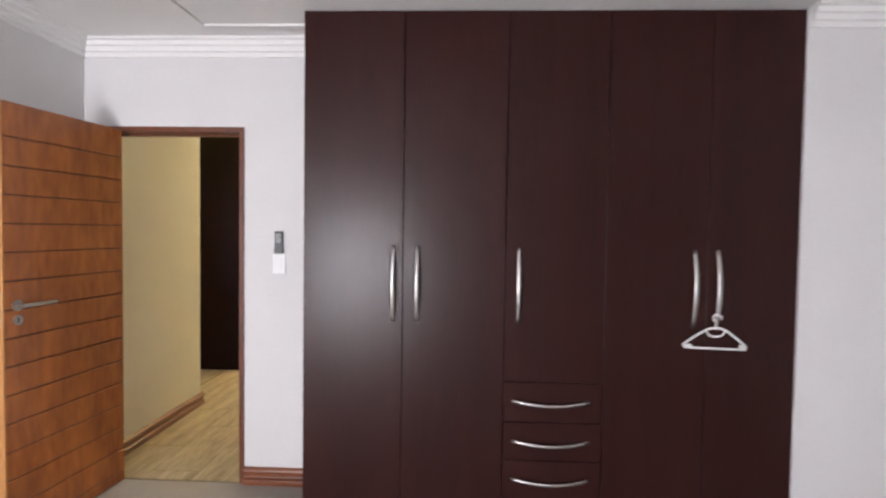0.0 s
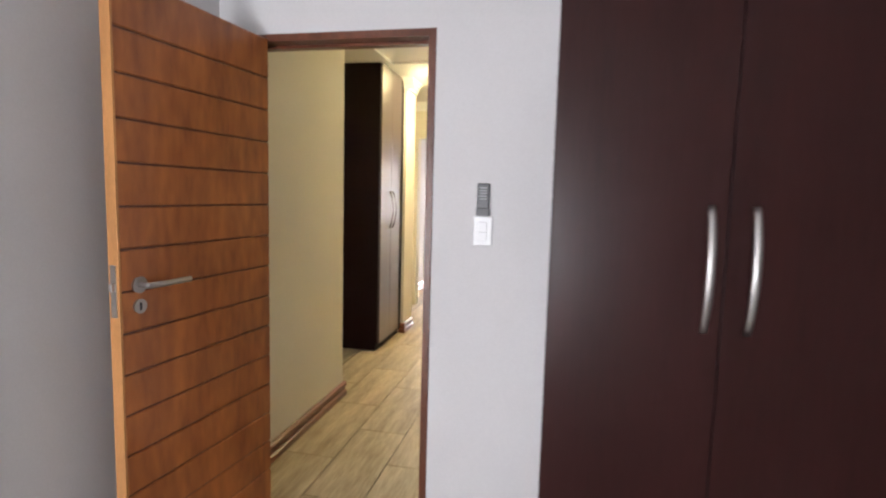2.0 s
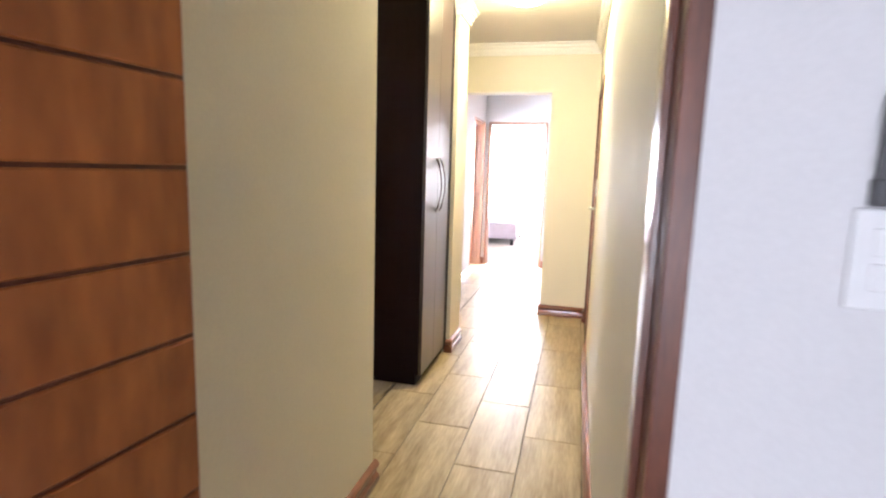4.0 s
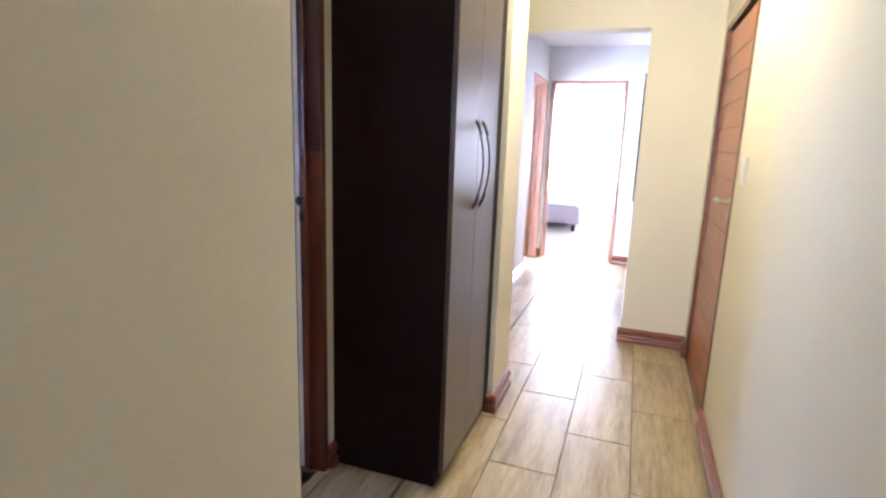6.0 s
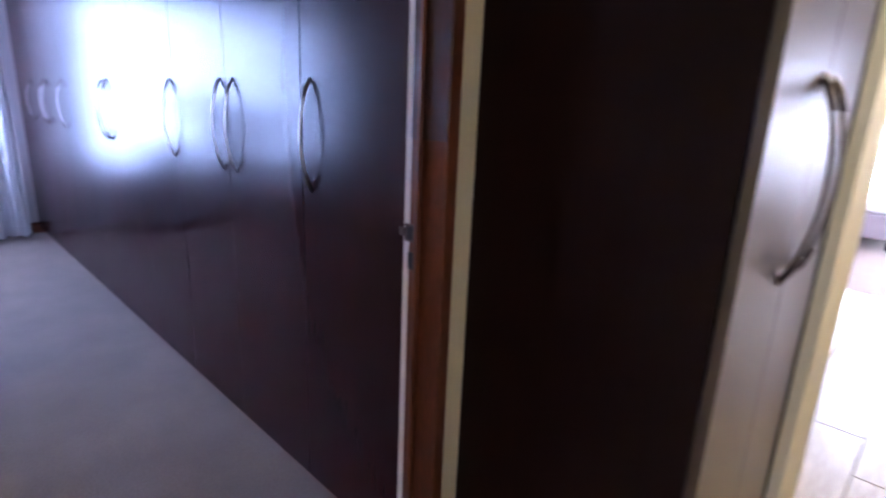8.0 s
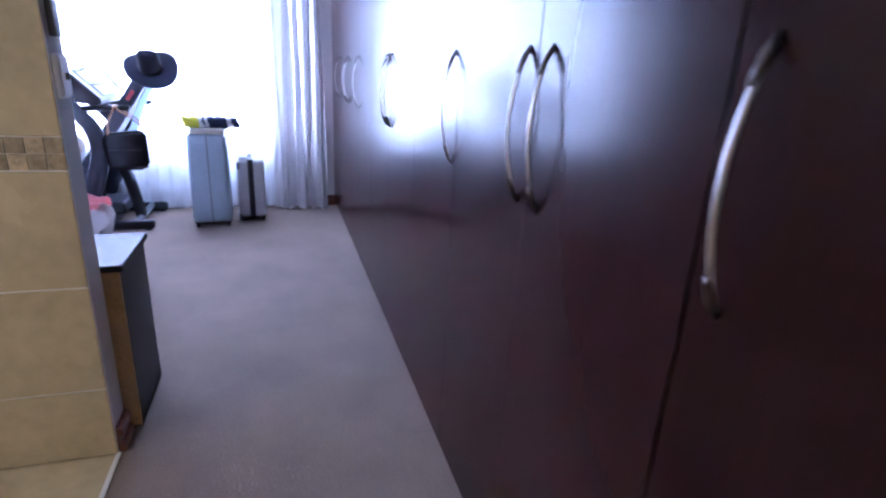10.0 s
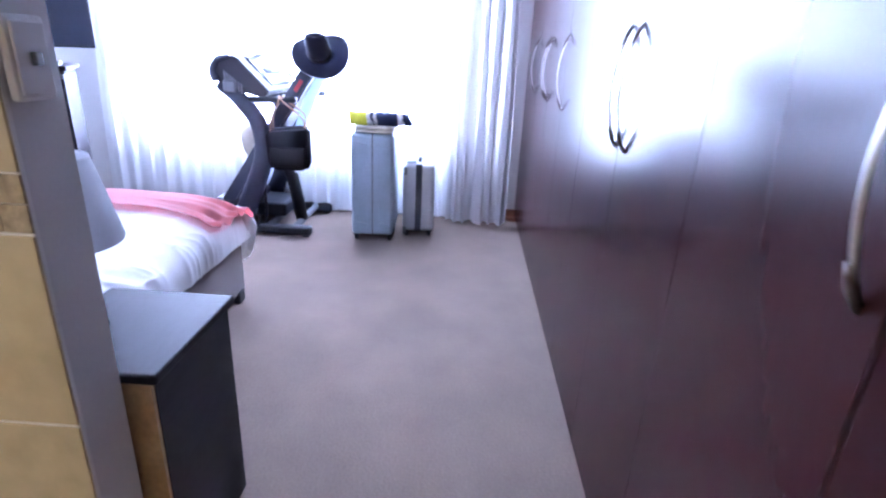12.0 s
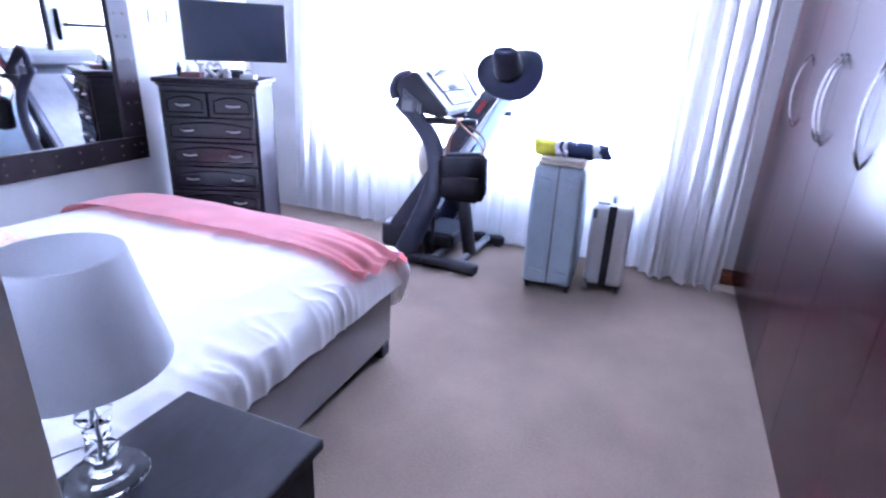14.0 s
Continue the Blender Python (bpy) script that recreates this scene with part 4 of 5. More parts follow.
bm = bmesh.new()
add_lathe(bm, [(0.131, 0.228), (0.132, 0.232), (0.089, 0.415), (0.088, 0.419), (0.0865, 0.418), (0.1295, 0.230), (0.131, 0.228)], 48)
finish("shade", bm, SHADE, lp, smooth=True)
bm = bmesh.new()
for a in range(3):
    add_tube(bm, [(0, 0, 0.30), (0.108 * math.cos(a * 2.094), 0.108 * math.sin(a * 2.094), 0.306)], 0.002, 6)
add_lathe(bm, [(0.012, 0.25), (0.012, 0.30), (0.009, 0.305), (0.0, 0.305)], 12)
finish("spider", bm, WHITE_PLASTIC, lp)
tube("cord", smooth_path([(-0.02, -0.05, 0.004), (-0.05, -0.09, 0.004), (0.02, -0.13, 0.004), (0.09, -0.15, 0.004)], 6), 0.003, WHITE_PLASTIC, lp, 6)

# chest of drawers, set across the corner
ch = thing("chest_of_drawers", pose(-6.99, 2.318, 0, 0, 0, 26), "black wooden chest of drawers set across the corner", "chest of drawers")
CW, CD, CHH = 0.63, 0.44, 1.125
# local: front at x = 0 facing +x, right side at y = 0, depth towards -x
boxes("body", [((-CD + 0.01, -CW + 0.015, 0.06), (-0.02, -0.015, CHH - 0.03)), ((-CD + 0.02, -CW + 0.03, 0), (-0.04, -0.03, 0.06))], BLACK_WOOD, ch, 0.003)
boxes("cornice", [((-CD + 0.005, -CW + 0.004, CHH - 0.048), (-0.004, -0.004, CHH - 0.0295))], BLACK_LACQUER, ch, 0.006, None, 3)
boxes("frieze", [((-0.02, -CW + 0.02, CHH - 0.080), (-0.008, -0.02, CHH - 0.049))], BLACK_LACQUER, ch, 0.003)
boxes("top", [((-CD, -CW - 0.012, CHH - 0.029), (0.012, 0.012, CHH))], BLACK_WOOD, ch, 0.008, None, 3)


def drawer(y0, y1, z0, z1, pulls):
    d = boxes("drawer_front", [((-0.02, y0, z0), (-0.003, y1, z1))], BLACK_LACQUER, ch, 0.004)
    c, h = (y0 + y1) / 2, (z1 - z0)
    w = (y1 - y0) / 2 - 0.03
    rim = [(c - w, z0 + 0.028), (c + w, z0 + 0.028), (c + w, z1 - 0.05)] + [(c + w - 2 * w * s / 8, z1 - 0.05 + 0.026 * math.sin(math.pi * s / 8)) for s in range(1, 8)] + [(c - w, z1 - 0.05)]
    tube("moulding", [(-0.002, a, b) for a, b in rim + rim[:1]], 0.0035, BLACK_MATT, d, 6, 1.0, (1, 0, 0))
    for p in pulls:
        tube("handle", [(-0.003 + 0.018 * math.sin(math.pi * s / 8), p - 0.042 + 0.084 * s / 8, (z0 + z1) / 2 - 0.004 * math.sin(math.pi * s / 8)) for s in range(9)], 0.0052, STEEL, d, 8)


ztop = CHH - 0.085
for r in range(6):
    z1 = ztop - r * 0.158
    if r == 0:
        drawer(-CW + 0.035, -CW / 2 - 0.006, z1 - 0.15, z1, [-CW * 0.745])
        drawer(-CW / 2 + 0.006, -0.035, z1 - 0.15, z1, [-CW * 0.255])
    else:
        drawer(-CW + 0.035, -0.035, z1 - 0.15, z1, [-CW * 0.73, -CW * 0.27])

# television on a wall arm
tv = thing("television", pose(-6.905, 2.262, 1.402, 0, 0, 45), "black flat television on a wall arm, switched off", "television")
boxes("casing", [((-0.035, -0.29, -0.165), (0.0, 0.29, 0.165))], BLACK_PLASTIC, tv, 0.006)
boxes("screen", [((0.0002, -0.279, -0.15), (0.002, 0.279, 0.155))], SCREEN, tv)
boxes("arm", [((-1.17, -0.012, -0.012), (-0.036, 0.012, 0.012)), ((-0.06, -0.1, -0.1), (-0.036, 0.1, 0.1))], BLACK_PLASTIC, tv, 0.004)

# mirror
mr = thing("wall_mirror", pose(-6.845, SOUTH, 0.572), "large wall mirror in a dark studded wooden frame", "mirror")
MW, MH, MF = 1.25, 1.5, 0.15
boxes("frame", [((0, 0.002, 0), (MW, 0.035, MF)), ((0, 0.002, MH - MF), (MW, 0.035, MH)), ((0, 0.002, MF), (MF, 0.035, MH - MF)), ((MW - MF, 0.002, MF), (MW, 0.035, MH - MF))], DARK_RED, mr, 0.006)
boxes("glass", [((MF, 0.006, MF), (MW - MF, 0.014, MH - MF))], SILVERED, mr)
bm = bmesh.new()
for i in range(9):
    for z in (MF * 0.3, MF * 0.7):
        bmesh.ops.create_icosphere(bm, subdivisions=1, radius=0.008, matrix=Matrix.Translation((0.06 + i * 0.14, 0.035, z)))
for i in range(11):
    for x in (MF * 0.3, MF * 0.7):
        bmesh.ops.create_icosphere(bm, subdivisions=1, radius=0.008, matrix=Matrix.Translation((x, 0.035, 0.1 + i * 0.135)))
tagged(finish("stud", bm, BRONZE, mr, smooth=True), kind="stuff")

# unseen sheer, added so that the far window glows plain white
curtain("sheer_curtain", SHEER, 0.0, 2.6, 0.0, 0.05, 2.35, 22, 0.02, 6, "added white sheer that whites out the far window").matrix_basis = pose(-3.2, 14.1, 0, 0, 0, -90)

# sockets by the mirror
for sx, sz in ((-7.07, 1.485), (-7.21, 1.485)):
    so = thing("wall_socket", pose(sx, SOUTH, sz), "white plastic socket plate on the wall", "socket", "sockets by the mirror")
    boxes("plate", [((-0.058, 0.001, -0.04), (0.058, 0.012, 0.04))], WHITE_PLASTIC, so, 0.004)
    boxes("cover", [((-0.03, 0.012, -0.02), (0.03, 0.016, 0.02))], WHITE_PLASTIC, so, 0.002)

# treadmill, folded up; it faces along -y
TX0, TX1 = -7.89, -7.25
GYM = pose(-7.502, 3.472, 0) @ pose(7.5, -3.5, 0)
tm = thing("treadmill", GYM, "folded charcoal treadmill standing before the window", "treadmill")


def side_bar(points, radii, flat, mat, name, x):
    bm = bmesh.new()
    pts = smooth_path([(x, y, z) for y, z in points], 5)
    n = len(pts)
    rr = [radii[0] + (radii[-1] - radii[0]) * i / (n - 1) if len(radii) == 2 else radii[0] for i in range(n)]
    add_tube(bm, pts, rr, 12, flat, (1, 0, 0))
    return finish(name, bm, mat, tm, smooth=True)


for x in (TX0 + 0.03, TX1):
    bm = bmesh.new()
    add_box(bm, (x - 0.035, 3.20, 0.012), (x + 0.035, 3.79, 0.082), 0.02, 3)
    finish("foot_rail", bm, BLACK_PLASTIC, tm, smooth=True)
    for fy in (3.26, 3.72):
        boxes("foot_pad", [((x - 0.025, fy, 0), (x + 0.025, fy + 0.05, 0.013))], BLACK_PLASTIC, tm, 0.003)
    side_bar([(3.26, 0.06), (3.38, 0.32), (3.47, 0.58), (3.45, 0.80), (3.33, 0.96), (3.21, 1.06)], (0.075, 0.052), 0.5, CHARCOAL, "upright", x)
    tube("handlebar", [(x, 3.40, 0.955), (x, 3.62, 0.965), (x, 3.72 if x == TX1 else 3.76, 0.968)], 0.021, BLACK_PLASTIC, tm, 12)
for cy in (3.47, 3.66):
    tube("cross_tube", [(TX0 + 0.05, cy, 0.06), (TX1 - 0.02, cy, 0.06)], 0.026, MID_GREY, tm, 12)
bm = bmesh.new()
add_prism(bm, [(3.165, 1.09), (3.175, 1.16), (3.22, 1.21), (3.31, 1.235), (3.345, 1.225), (3.54, 1.03), (3.545, 1.0), (3.50, 0.975), (3.38, 1.0), (3.25, 1.045)], TX0 + 0.06, TX1 + 0.03, "x")
bmesh.ops.bevel(bm, geom=bm.edges[:], offset=0.008, segments=2, affect="EDGES")
finish("console", bm, BLACK_PLASTIC, tm)
side_bar([(3.20, 1.07), (3.18, 1.13), (3.215, 1.20), (3.30, 1.228)], (0.03, 0.016), 0.7, CHARCOAL, "console_rim", TX1 + 0.03)
for i in range(7):
    y = 3.255 + 0.018 * i
    boxes("speaker_slat", [((TX1 + 0.031, y, 1.105 - 0.013 * i - 0.035), (TX1 + 0.037, y + 0.011, 1.105 - 0.013 * i + 0.03))], MID_GREY, tm, 0.002)
bm = bmesh.new()
add_prism(bm, [(3.347, 1.23), (3.352, 1.234), (3.46, 1.125), (3.455, 1.121)], TX0 + 0.16, TX1 - 0.10, "x")
tagged(finish("display", bm, SCREEN, tm), "dark display panel")
bm = bmesh.new()
add_prism(bm, [(3.467, 1.112), (3.472, 1.116), (3.53, 1.052), (3.525, 1.048)], TX0 + 0.16, TX1 - 0.10, "x")
finish("key_panel", bm, MID_GREY, tm)
bm = bmesh.new()
add_prism(bm, [(3.352, 1.236), (3.36, 1.24), (3.40, 1.30), (3.39, 1.302)], TX0 + 0.2, TX0 + 0.36, "x")
finish("book_ledge", bm, MID_GREY, tm)
boxes("side_plate", [((TX1 + 0.028, 3.245, 1.00), (TX1 + 0.042, 3.33, 1.075))], MID_GREY, tm, 0.012, None, 3)
bm = bmesh.new()
add_prism(bm, [(3.44, 1.235), (3.455, 1.24), (3.575, 1.09), (3.56, 1.075)], TX0 + 0.10, TX0 + 0.24, "x")
bmesh.ops.bevel(bm, geom=bm.edges[:], offset=0.004, segments=2, affect="EDGES")
finish("far_grille", bm, MID_GREY, tm)
boxes("hinge_block", [((TX0 + 0.16, 3.32, 0.10), (TX1 - 0.12, 3.56, 0.20))], BLACK_PLASTIC, tm, 0.02, None, 3)
tube("gas_spring", [(TX1 - 0.05, 3.44, 0.06), (TX1 - 0.05, 3.45, 0.44)], 0.011, BLACK_PLASTIC, tm, 10)
boxes("spring_bracket", [((TX1 - 0.07, 3.425, 0.42), (TX1 - 0.02, 3.475, 0.47))], STEEL, tm, 0.008)
# folded deck: leans from the front roller up to the free end
d0, d1 = Vector((0, 3.14, 0.19)), Vector((0, 3.83, 1.22))
dv = (d1 - d0).normalized()
dn = Vector((0, dv.z, -dv.y))


def deck_outline(a, b, lo, hi):
    return [tuple((d0 + dv * s + dn * w)[1:]) for s, w in ((a, lo), (b, lo), (b, hi), (a, hi))]


for xa, xb2 in ((TX0 + 0.09, TX0 + 0.16), (TX1 - 0.13, TX1 - 0.06)):
    bm = bmesh.new()
    add_prism(bm, deck_outline(0.0, 1.235, -0.045, 0.05), xa, xb2, "x")
    bmesh.ops.bevel(bm, geom=bm.edges[:], offset=0.012, segments=2, affect="EDGES")
    finish("deck_rail", bm, CHARCOAL, tm)
bm = bmesh.new()
add_prism(bm, deck_outline(0.02, 1.2, -0.02, 0.03), TX0 + 0.16, TX1 - 0.13, "x")
finish("running_belt", bm, BLACK_PLASTIC, tm)
bm = bmesh.new()
add_prism(bm, deck_outline(0.05, 1.1, -0.04, -0.021), TX0 + 0.16, TX1 - 0.13, "x")
finish("under_panel", bm, MID_GREY, tm)
boxes("motor_cover", [((TX0 + 0.08, 3.05, 0.06), (TX1 - 0.05, 3.30, 0.24))], BLACK_PLASTIC, tm, 0.035, None, 3)
tube("lift_strut", [(TX1 - 0.2, 3.66, 0.07), (TX1 - 0.2, 3.60, 0.40), (TX1 - 0.2, 3.50, 0.66)], 0.046, BLACK_PLASTIC, tm, 12)
bm = bmesh.new()
add_prism(bm, deck_outline(1.0, 1.085, -0.012, 0.014), TX1 - 0.0605, TX1 - 0.057, "x")
tagged(finish("label", bm, RED, tm), "small red label")
tube("pull_cord", smooth_path([(TX1 + 0.02, 3.40, 0.20), (TX1 + 0.03, 3.42, 0.10), (TX1 + 0.04, 3.40, 0.02)], 5), 0.005, BLACK_PLASTIC, tm, 6)

# towel over the folded deck
bm = bmesh.new()
edge = [tuple((d0 + dv * k + dn * w)[1:]) for k, w in ((1.16, 0.051), (0.98, 0.062), (0.80, 0.10), (0.62, 0.14))]
add_prism(bm, edge + [(y + 0.004, z) for y, z in reversed(edge)], TX0 + 0.17, TX1 - 0.135, "x")
tagged(finish("towel", bm, BLUE_VOILE, place=GYM), "pale blue thin towel hung on the folded treadmill deck", "towel")

# hat on the deck's free end
view = Vector((0.80, 0.07, 0.62)).normalized()
hat = thing("hat", GYM @ Matrix.Translation((-7.19, 3.905, 1.27)) @ view.to_track_quat("Z", "Y").to_matrix().to_4x4(), "navy wide-brimmed felt hat hung on the treadmill", "hat")
bm = bmesh.new()
rings = []
for r, z in ((0.075, 0.0), (0.10, -0.004), (0.14, -0.012), (0.172, -0.014), (0.185, -0.01)):
    ring = []
    for s in range(48):
        a = 2 * math.pi * s / 48
        k = (r - 0.075) / 0.11
        ring.append(bm.verts.new((r * math.cos(a) * (1 + 0.05 * k * math.cos(a - 0.5)), r * math.sin(a) * 0.92, z + k * k * (0.03 * math.sin(2 * a + 0.8) + 0.012 * math.sin(3 * a)))))
    rings.append(ring)
for a, b in zip(rings, rings[1:]):
    for s in range(48):
        bm.faces.new((a[s], a[(s + 1) % 48], b[(s + 1) % 48], b[s]))
bmesh.ops.solidify(bm, geom=bm.faces[:], thickness=0.004)
finish("brim", bm, FELT, hat, smooth=True)
bm = bmesh.new()
add_lathe(bm, [(0.077, -0.003), (0.076, 0.03), (0.074, 0.115), (0.066, 0.158), (0.046, 0.174), (0.016, 0.164), (0.0, 0.160)], 32)
for v in bm.verts:
    if v.co.z > 0.06:
        v.co.y *= 1 - 0.25 * (v.co.z - 0.06) / 0.05
finish("crown", bm, FELT, hat, smooth=True)
bm = bmesh.new()
add_lathe(bm, [(0.0775, 0.004), (0.0768, 0.026)], 32)
bmesh.ops.solidify(bm, geom=bm.faces[:], thickness=-0.002)
tagged(finish("band", bm, BAND, hat, smooth=True), "grey ribbon band")

# handbag on the near handlebar
bag = thing("handbag", GYM @ pose(TX1 + 0.065, 3.675, 0.508, 0, 0, 6) @ Matrix.Diagonal((1, 1.16, 1.0, 1)), "black leather handbag hung by tan straps", "handbag")
bm = bmesh.new()
add_prism(bm, [(-0.115, 0.03), (-0.09, 0.0), (0.10, 0.0), (0.125, 0.03), (0.128, 0.285), (0.09, 0.30), (-0.10, 0.275), (-0.125, 0.25)], -0.05, 0.055, "x")
bmesh.ops.bevel(bm, geom=bm.edges[:], offset=0.018, segments=3, affect="EDGES")
finish("body", bm, LEATHER, bag, smooth=True)
bm = bmesh.new()
add_box(bm, (0.05, -0.10, 0.03), (0.068, 0.10, 0.16), 0.008, 2)
finish("pocket", bm, LEATHER, bag, smooth=True)
for y0, y1 in ((-0.095, -0.045), (0.085, -0.025)):
    tube("strap", smooth_path([(0.03, y0, 0.22), (0.025, y0 + 0.01, 0.34), (0.0, y1, 0.455), (-0.035, y1, 0.478), (-0.075, y1, 0.455), (-0.09, y0, 0.36), (-0.045, y0, 0.22)], 5), 0.0085, TAN, bag, 8, 0.6, (0, 1, 0))
for y0 in (-0.095, 0.085):
    tube("ring", [(0.034, y0 + 0.014 * math.cos(a * 0.6283), 0.225 + 0.014 * math.sin(a * 0.6283)) for a in range(11)], 0.003, STEEL, bag, 6)

# cloth bag on the far side
bm = bmesh.new()
bmesh.ops.create_icosphere(bm, subdivisions=3, radius=0.1)
for v in bm.verts:
    v.co = Vector((v.co.x * 0.6, v.co.y * 0.75, v.co.z * 1.4 * (1 - 0.2 * v.co.z / 0.1)))
    v.co += v.co.normalized() * 0.012 * noise.noise(v.co * 22)
add_tube(bm, smooth_path([(0, 0.0, 0.10), (0.02, 0.06, 0.28), (0.03, 0.13, 0.41), (0.03, 0.15, 0.41), (0.02, 0.09, 0.28), (0, 0.03, 0.10)], 5), 0.005, 6)
tagged(finish("cloth_bag", bm, TOWEL, smooth=True, place=GYM @ pose(TX0 + 0.0, 3.12, 0.60)), "cream cloth bag hung on the treadmill handlebar", "bag")


def suitcase(m, w, d, h, shell, label, stripe):
    """Upright hard case on four wheels; w across y, d along x."""
    ob = thing("suitcase", m, label, "suitcase", "suitcases by the window")
    bm = bmesh.new()
    add_box(bm, (-d, 0, 0.045), (0, w, h), min(0.035, w * 0.18), 4)
    finish("shell", bm, shell, ob, smooth=True)
    if stripe:
        boxes("band", [((-d - 0.002, w * 0.40, 0.05), (0.004, w * 0.60, h + 0.003))], BLACK_PLASTIC, ob, 0.003)
        tube("handle", smooth_path([(-d * 0.3, w * 0.5, h), (-d * 0.32, w * 0.5, h + 0.03), (-d * 0.68, w * 0.5, h + 0.03), (-d * 0.7, w * 0.5, h)], 5), 0.009, BLACK_PLASTIC, ob, 8)
        for z in (0.05, h - 0.05):
            boxes("edge_guard", [((-0.03, 0.002, z - 0.03), (0.006, 0.03, z + 0.03))], MID_GREY, ob, 0.006)
        boxes("tag", [((-d * 0.4, w * 0.1, h + 0.002), (-d * 0.1, w * 0.4, h + 0.016))], PALE_CLOTH, ob, 0.003)
    else:
        boxes("zip", [((-d - 0.001, w * 0.485, 0.06), (0.0025, w * 0.515, h + 0.001))], MID_GREY, ob, 0.001)
        for z in (0.125, h - 0.09):
            for y in (w * 0.14, w * 0.66):
                bm = bmesh.new()
                add_prism(bm, [(y, z - 0.012), (y + w * 0.24, z - 0.018), (y + w * 0.24, z + 0.012), (y + w * 0.08, z + 0.02), (y, z + 0.02)], -0.004, 0.014, "x")
                finish("corner_guard", bm, shell, ob)
        for i in range(4):
            y = w * (0.09 + 0.27 * i)
            boxes("rib", [((-0.002, y, 0.1), (0.003, y + 0.006, h - 0.05))], shell, ob, 0.001)
    for x in (-0.045, -d + 0.045):
        for y in (0.03, w - 0.03):
            bm = bmesh.new()
            bmesh.ops.create_cone(bm, cap_ends=True, segments=20, radius1=0.023, radius2=0.023, depth=0.022, matrix=Matrix.Translation((x, y, 0.023)) @ Matrix.Rotation(radians(90), 4, "X"))
            add_box(bm, (x - 0.02, y - 0.018, 0.028), (x + 0.02, y + 0.018, 0.056), 0.005, 1)
            finish("wheel", bm, BLACK_PLASTIC, ob)
    return ob


suitcase(pose(-7.222, 4.06, 0, 0, 0, 3), 0.30, 0.44, 0.775, CASE_BLUE, "pale blue-grey ribbed suitcase standing upright", False)
suitcase(pose(-7.375, 4.408, 0, 0, 0, 3), 0.23, 0.32, 0.55, CASE_GREY, "small silver-grey suitcase with a black band", True)

# folded towel and rolled beach towel on the large case
bm = bmesh.new()
for i, z in enumerate((0.777, 0.80)):
    add_box(bm, (-7.592 + 0.01 * i, 4.085 + 0.006 * i, z), (-7.237, 4.345 - 0.008 * i, z + 0.0225), 0.0105, 3)
bmesh.ops.subdivide_edges(bm, edges=bm.edges[:], cuts=2, use_grid_fill=True)
for v in bm.verts:
    v.co.z += 0.004 * noise.noise(v.co * 12)
tagged(finish("folded_towel", bm, TOWEL, smooth=True), "folded cream towel on the large suitcase", "towel")
rt = thing("rolled_towel", pose(-7.317, 4.243, 0.864, 0, 0, 5), "rolled yellow, white and navy beach towel", "towel")


def roll(y0, y1, r, mat, name):
    bm = bmesh.new()
    pts = [(0, y0 + (y1 - y0) * i / 8, 0.003 * math.sin(i * 1.7)) for i in range(9)]
    add_tube(bm, pts, [r * (1 + 0.05 * math.sin(i * 2.1)) for i in range(9)], 18)
    return finish(name, bm, mat, rt, smooth=True)


roll(-0.20, -0.075, 0.046, YELLOW, "yellow_end")
roll(-0.075, -0.055, 0.047, LINEN, "white_stripe")
roll(-0.055, -0.035, 0.0465, NAVY, "navy_stripe")
roll(-0.035, -0.015, 0.047, LINEN, "white_stripe")
roll(-0.015, 0.13, 0.047, NAVY, "navy_middle")
roll(0.13, 0.155, 0.0455, LINEN, "white_stripe")
roll(0.155, 0.215, 0.04, NAVY, "navy_end")

# things on the chest, placed in the chest's own directions
CH = pose(-6.99, 2.318, CHH, 0, 0, 26)
orn = thing("ornament", CH @ pose(-0.16, -0.30, 0.0), "white ceramic heart ornament", "ornament")
boxes("upright", [((-0.012, -0.10, 0.0), (0.012, -0.075, 0.085)), ((-0.012, -0.112, 0.0), (0.012, -0.063, 0.016)), ((-0.012, -0.112, 0.07), (0.012, -0.063, 0.086))], CERAMIC, orn, 0.004)
bm = bmesh.new()
heart = [(0.0, 0.045 * math.sin(t) ** 3, 0.050 + 0.0032 * (13 * math.cos(t) - 5 * math.cos(2 * t) - 2 * math.cos(3 * t) - math.cos(4 * t))) for t in (2 * math.pi * i / 28 for i in range(28))]
add_tube(bm, heart + heart[:1], 0.013, 10, 1.0, (1, 0, 0))
finish("heart", bm, CERAMIC, orn, smooth=True)
bm = bmesh.new()
for i in range(5):
    bmesh.ops.create_icosphere(bm, subdivisions=2, radius=0.016, matrix=Matrix.Translation((0, 0.07 + 0.014 * math.cos(i * 1.257), 0.03 + 0.016 * math.sin(i * 1.257))))
add_box(bm, (-0.012, 0.045, 0.0), (0.012, 0.098, 0.014), 0.003, 1)
finish("flower", bm, CERAMIC, orn, smooth=True)


def bottle(m, r, h, mat, cap, label):
    ob = thing("bottle", m, label, "bottle", "bottles on the chest")
    bm = bmesh.new()
    add_lathe(bm, [(0, 0), (r, 0), (r, h * 0.6), (r * 0.8, h * 0.7), (r * 0.4, h * 0.75), (r * 0.4, h * 0.8), (0, h * 0.8)], 18)
    finish("body", bm, mat, ob, smooth=True)
    bm = bmesh.new()
    add_lathe(bm, [(0, h * 0.78), (r * 0.5, h * 0.78), (r * 0.5, h), (0, h)], 14)
    finish("cap", bm, cap, ob)
    return ob


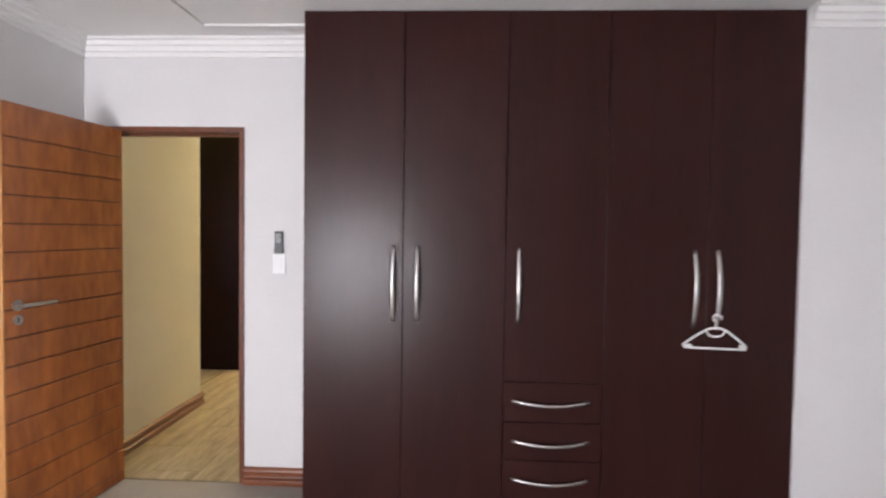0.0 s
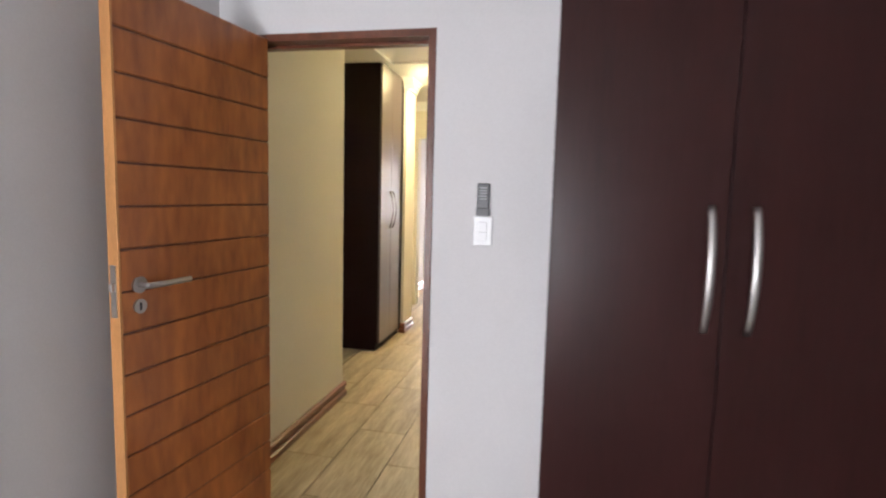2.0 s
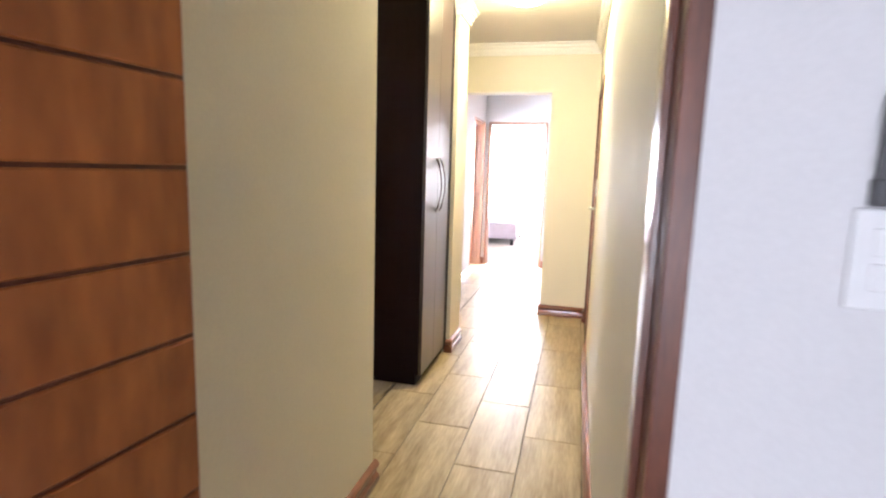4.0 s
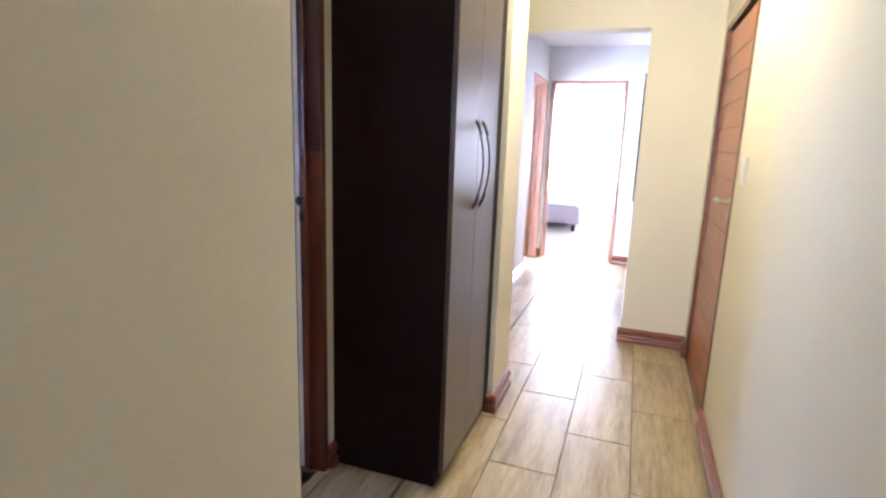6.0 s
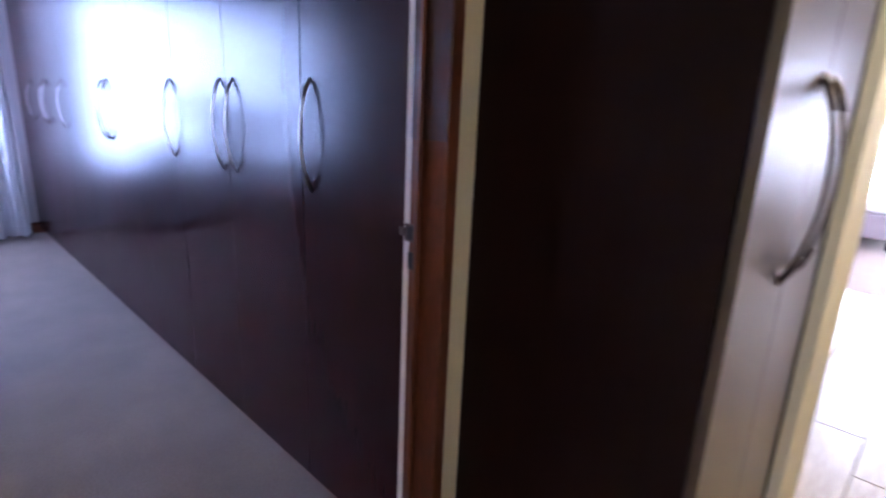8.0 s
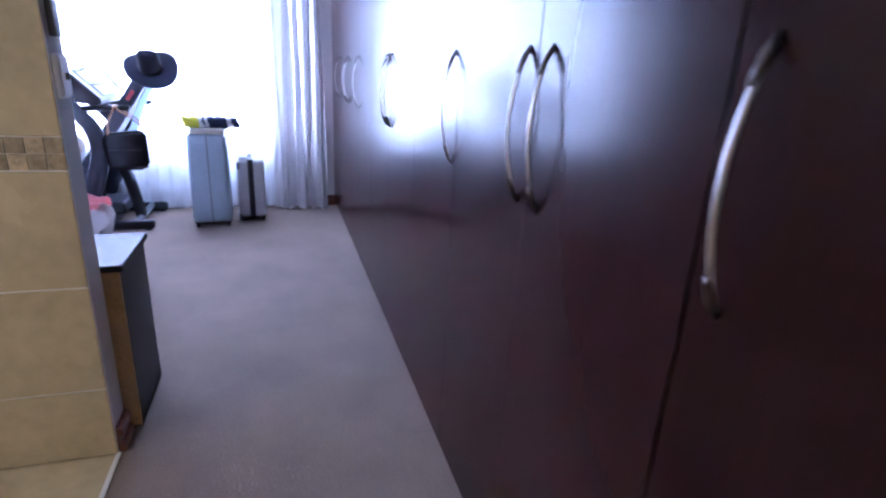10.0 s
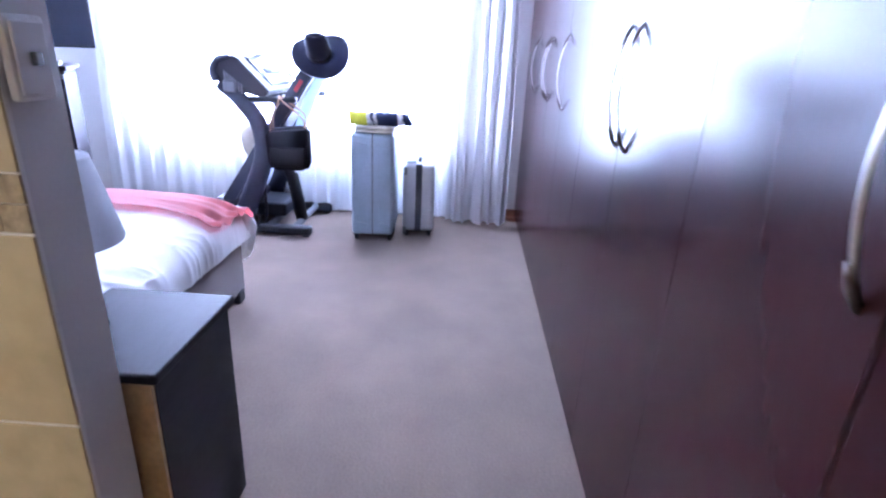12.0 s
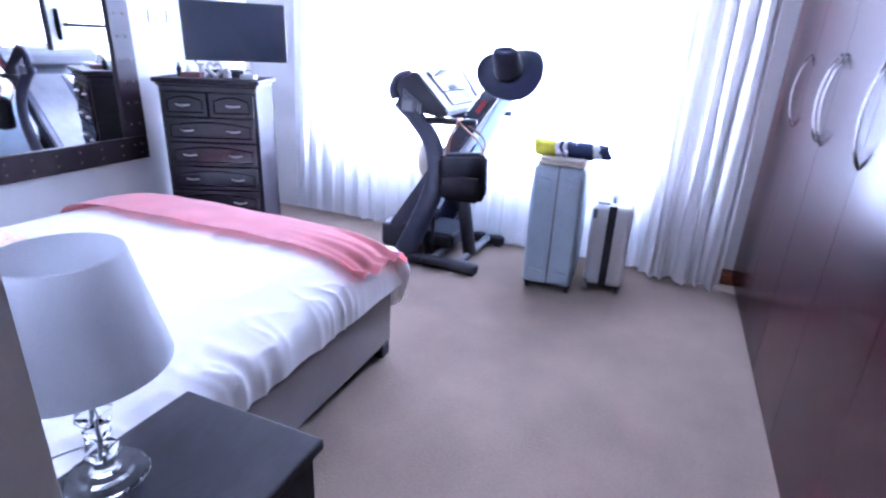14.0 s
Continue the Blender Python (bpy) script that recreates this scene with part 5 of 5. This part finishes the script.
bottle(CH @ pose(-0.14, -0.52, 0), 0.016, 0.085, BLACK_PLASTIC, GREY_PLASTIC, "small black bottle on the chest")
bottle(CH @ pose(-0.17, -0.47, 0), 0.02, 0.07, CERAMIC, WHITE_PLASTIC, "small white bottle on the chest")
rb = boxes("small_box", [((-0.05, -0.06, 0), (0.05, 0.06, 0.03))], DULL_RED, None, 0.004, CH @ pose(-0.12, -0.43, 0))
tagged(rb, "small dark red box on the chest", "box")
sb = boxes("set_top_box", [((-0.08, -0.11, 0), (0.08, 0.11, 0.045))], BLACK_PLASTIC, None, 0.006, CH @ pose(-0.27, -0.24, 0))
tagged(sb, "black set-top box on the chest", "electronics")
wbx = boxes("small_box", [((-0.04, -0.045, 0), (0.04, 0.045, 0.028))], WHITE_PLASTIC, None, 0.005, CH @ pose(-0.12, -0.08, 0))
tagged(wbx, "small white box on the chest", "box")
cc = bmesh.new()
add_tube(cc, smooth_path([(-7.28, SOUTH + 0.014, 1.46), (-7.26, SOUTH + 0.05, 1.38), (-7.22, SOUTH + 0.14, 1.22), (-7.18, SOUTH + 0.32, 1.125)], 6), 0.004, 6)
tagged(finish("power_cable", cc, BLACK_PLASTIC, smooth=True), "thin black power cable from the socket", "cable")

# ---- ground outside ----
gm = bmesh.new()
add_box(gm, (-300, -300, -0.6), (300, 300, -0.45))
structure(finish("ground", gm, GARDEN), "green garden lawn")

# ---- passage floor tiles ----
pf = structure(boxes("floor_passage", [((-2.55, AW, -0.1), (HR + 0.1, 9.91, -0.008))], GROUT), "wood-look porcelain tiles laid in half bond")


def floor_tiles(parent, x0, x1, y0, y1, tw, tl, ox, oy):
    """Half-bond tiles with recessed joints, cut at the room's edges."""
    shared = {}
    gap = 0.0045
    col = math.floor((x0 - ox) / tw)
    while ox + col * tw < x1:
        a, b = max(x0, ox + col * tw), min(x1, ox + (col + 1) * tw)
        row = math.floor((y0 - oy) / tl) - 1
        while oy + row * tl + (col % 2) * tl / 2 < y1:
            s = oy + row * tl + (col % 2) * tl / 2
            c, d = max(y0, s), min(y1, s + tl)
            row += 1
            if d - c < 0.02 or b - a < 0.02:
                continue
            key = (round(b - a, 3), round(d - c, 3))
            if key not in shared:
                bm = bmesh.new()
                add_box(bm, (gap / 2, gap / 2, -0.009), (key[0] - gap / 2, key[1] - gap / 2, 0.0), 0.0015, 1)
                bmesh.ops.recalc_face_normals(bm, faces=bm.faces)
                shared[key] = bpy.data.meshes.new("tile")
                bm.to_mesh(shared[key])
                bm.free()
                shared[key].materials.append(TILE)
            o = new("tile", shared[key])
            o.parent = parent
            o.matrix_basis = Matrix.Translation((a, c, 0))
        col += 1


floor_tiles(pf, -1.98, HR, AW + 0.02, 9.91, 0.291, 0.725, -1.703, 5.455)
floor_tiles(pf, -2.42, -1.98, 4.09, 9.91, 0.291, 0.725, -1.703, 5.455)
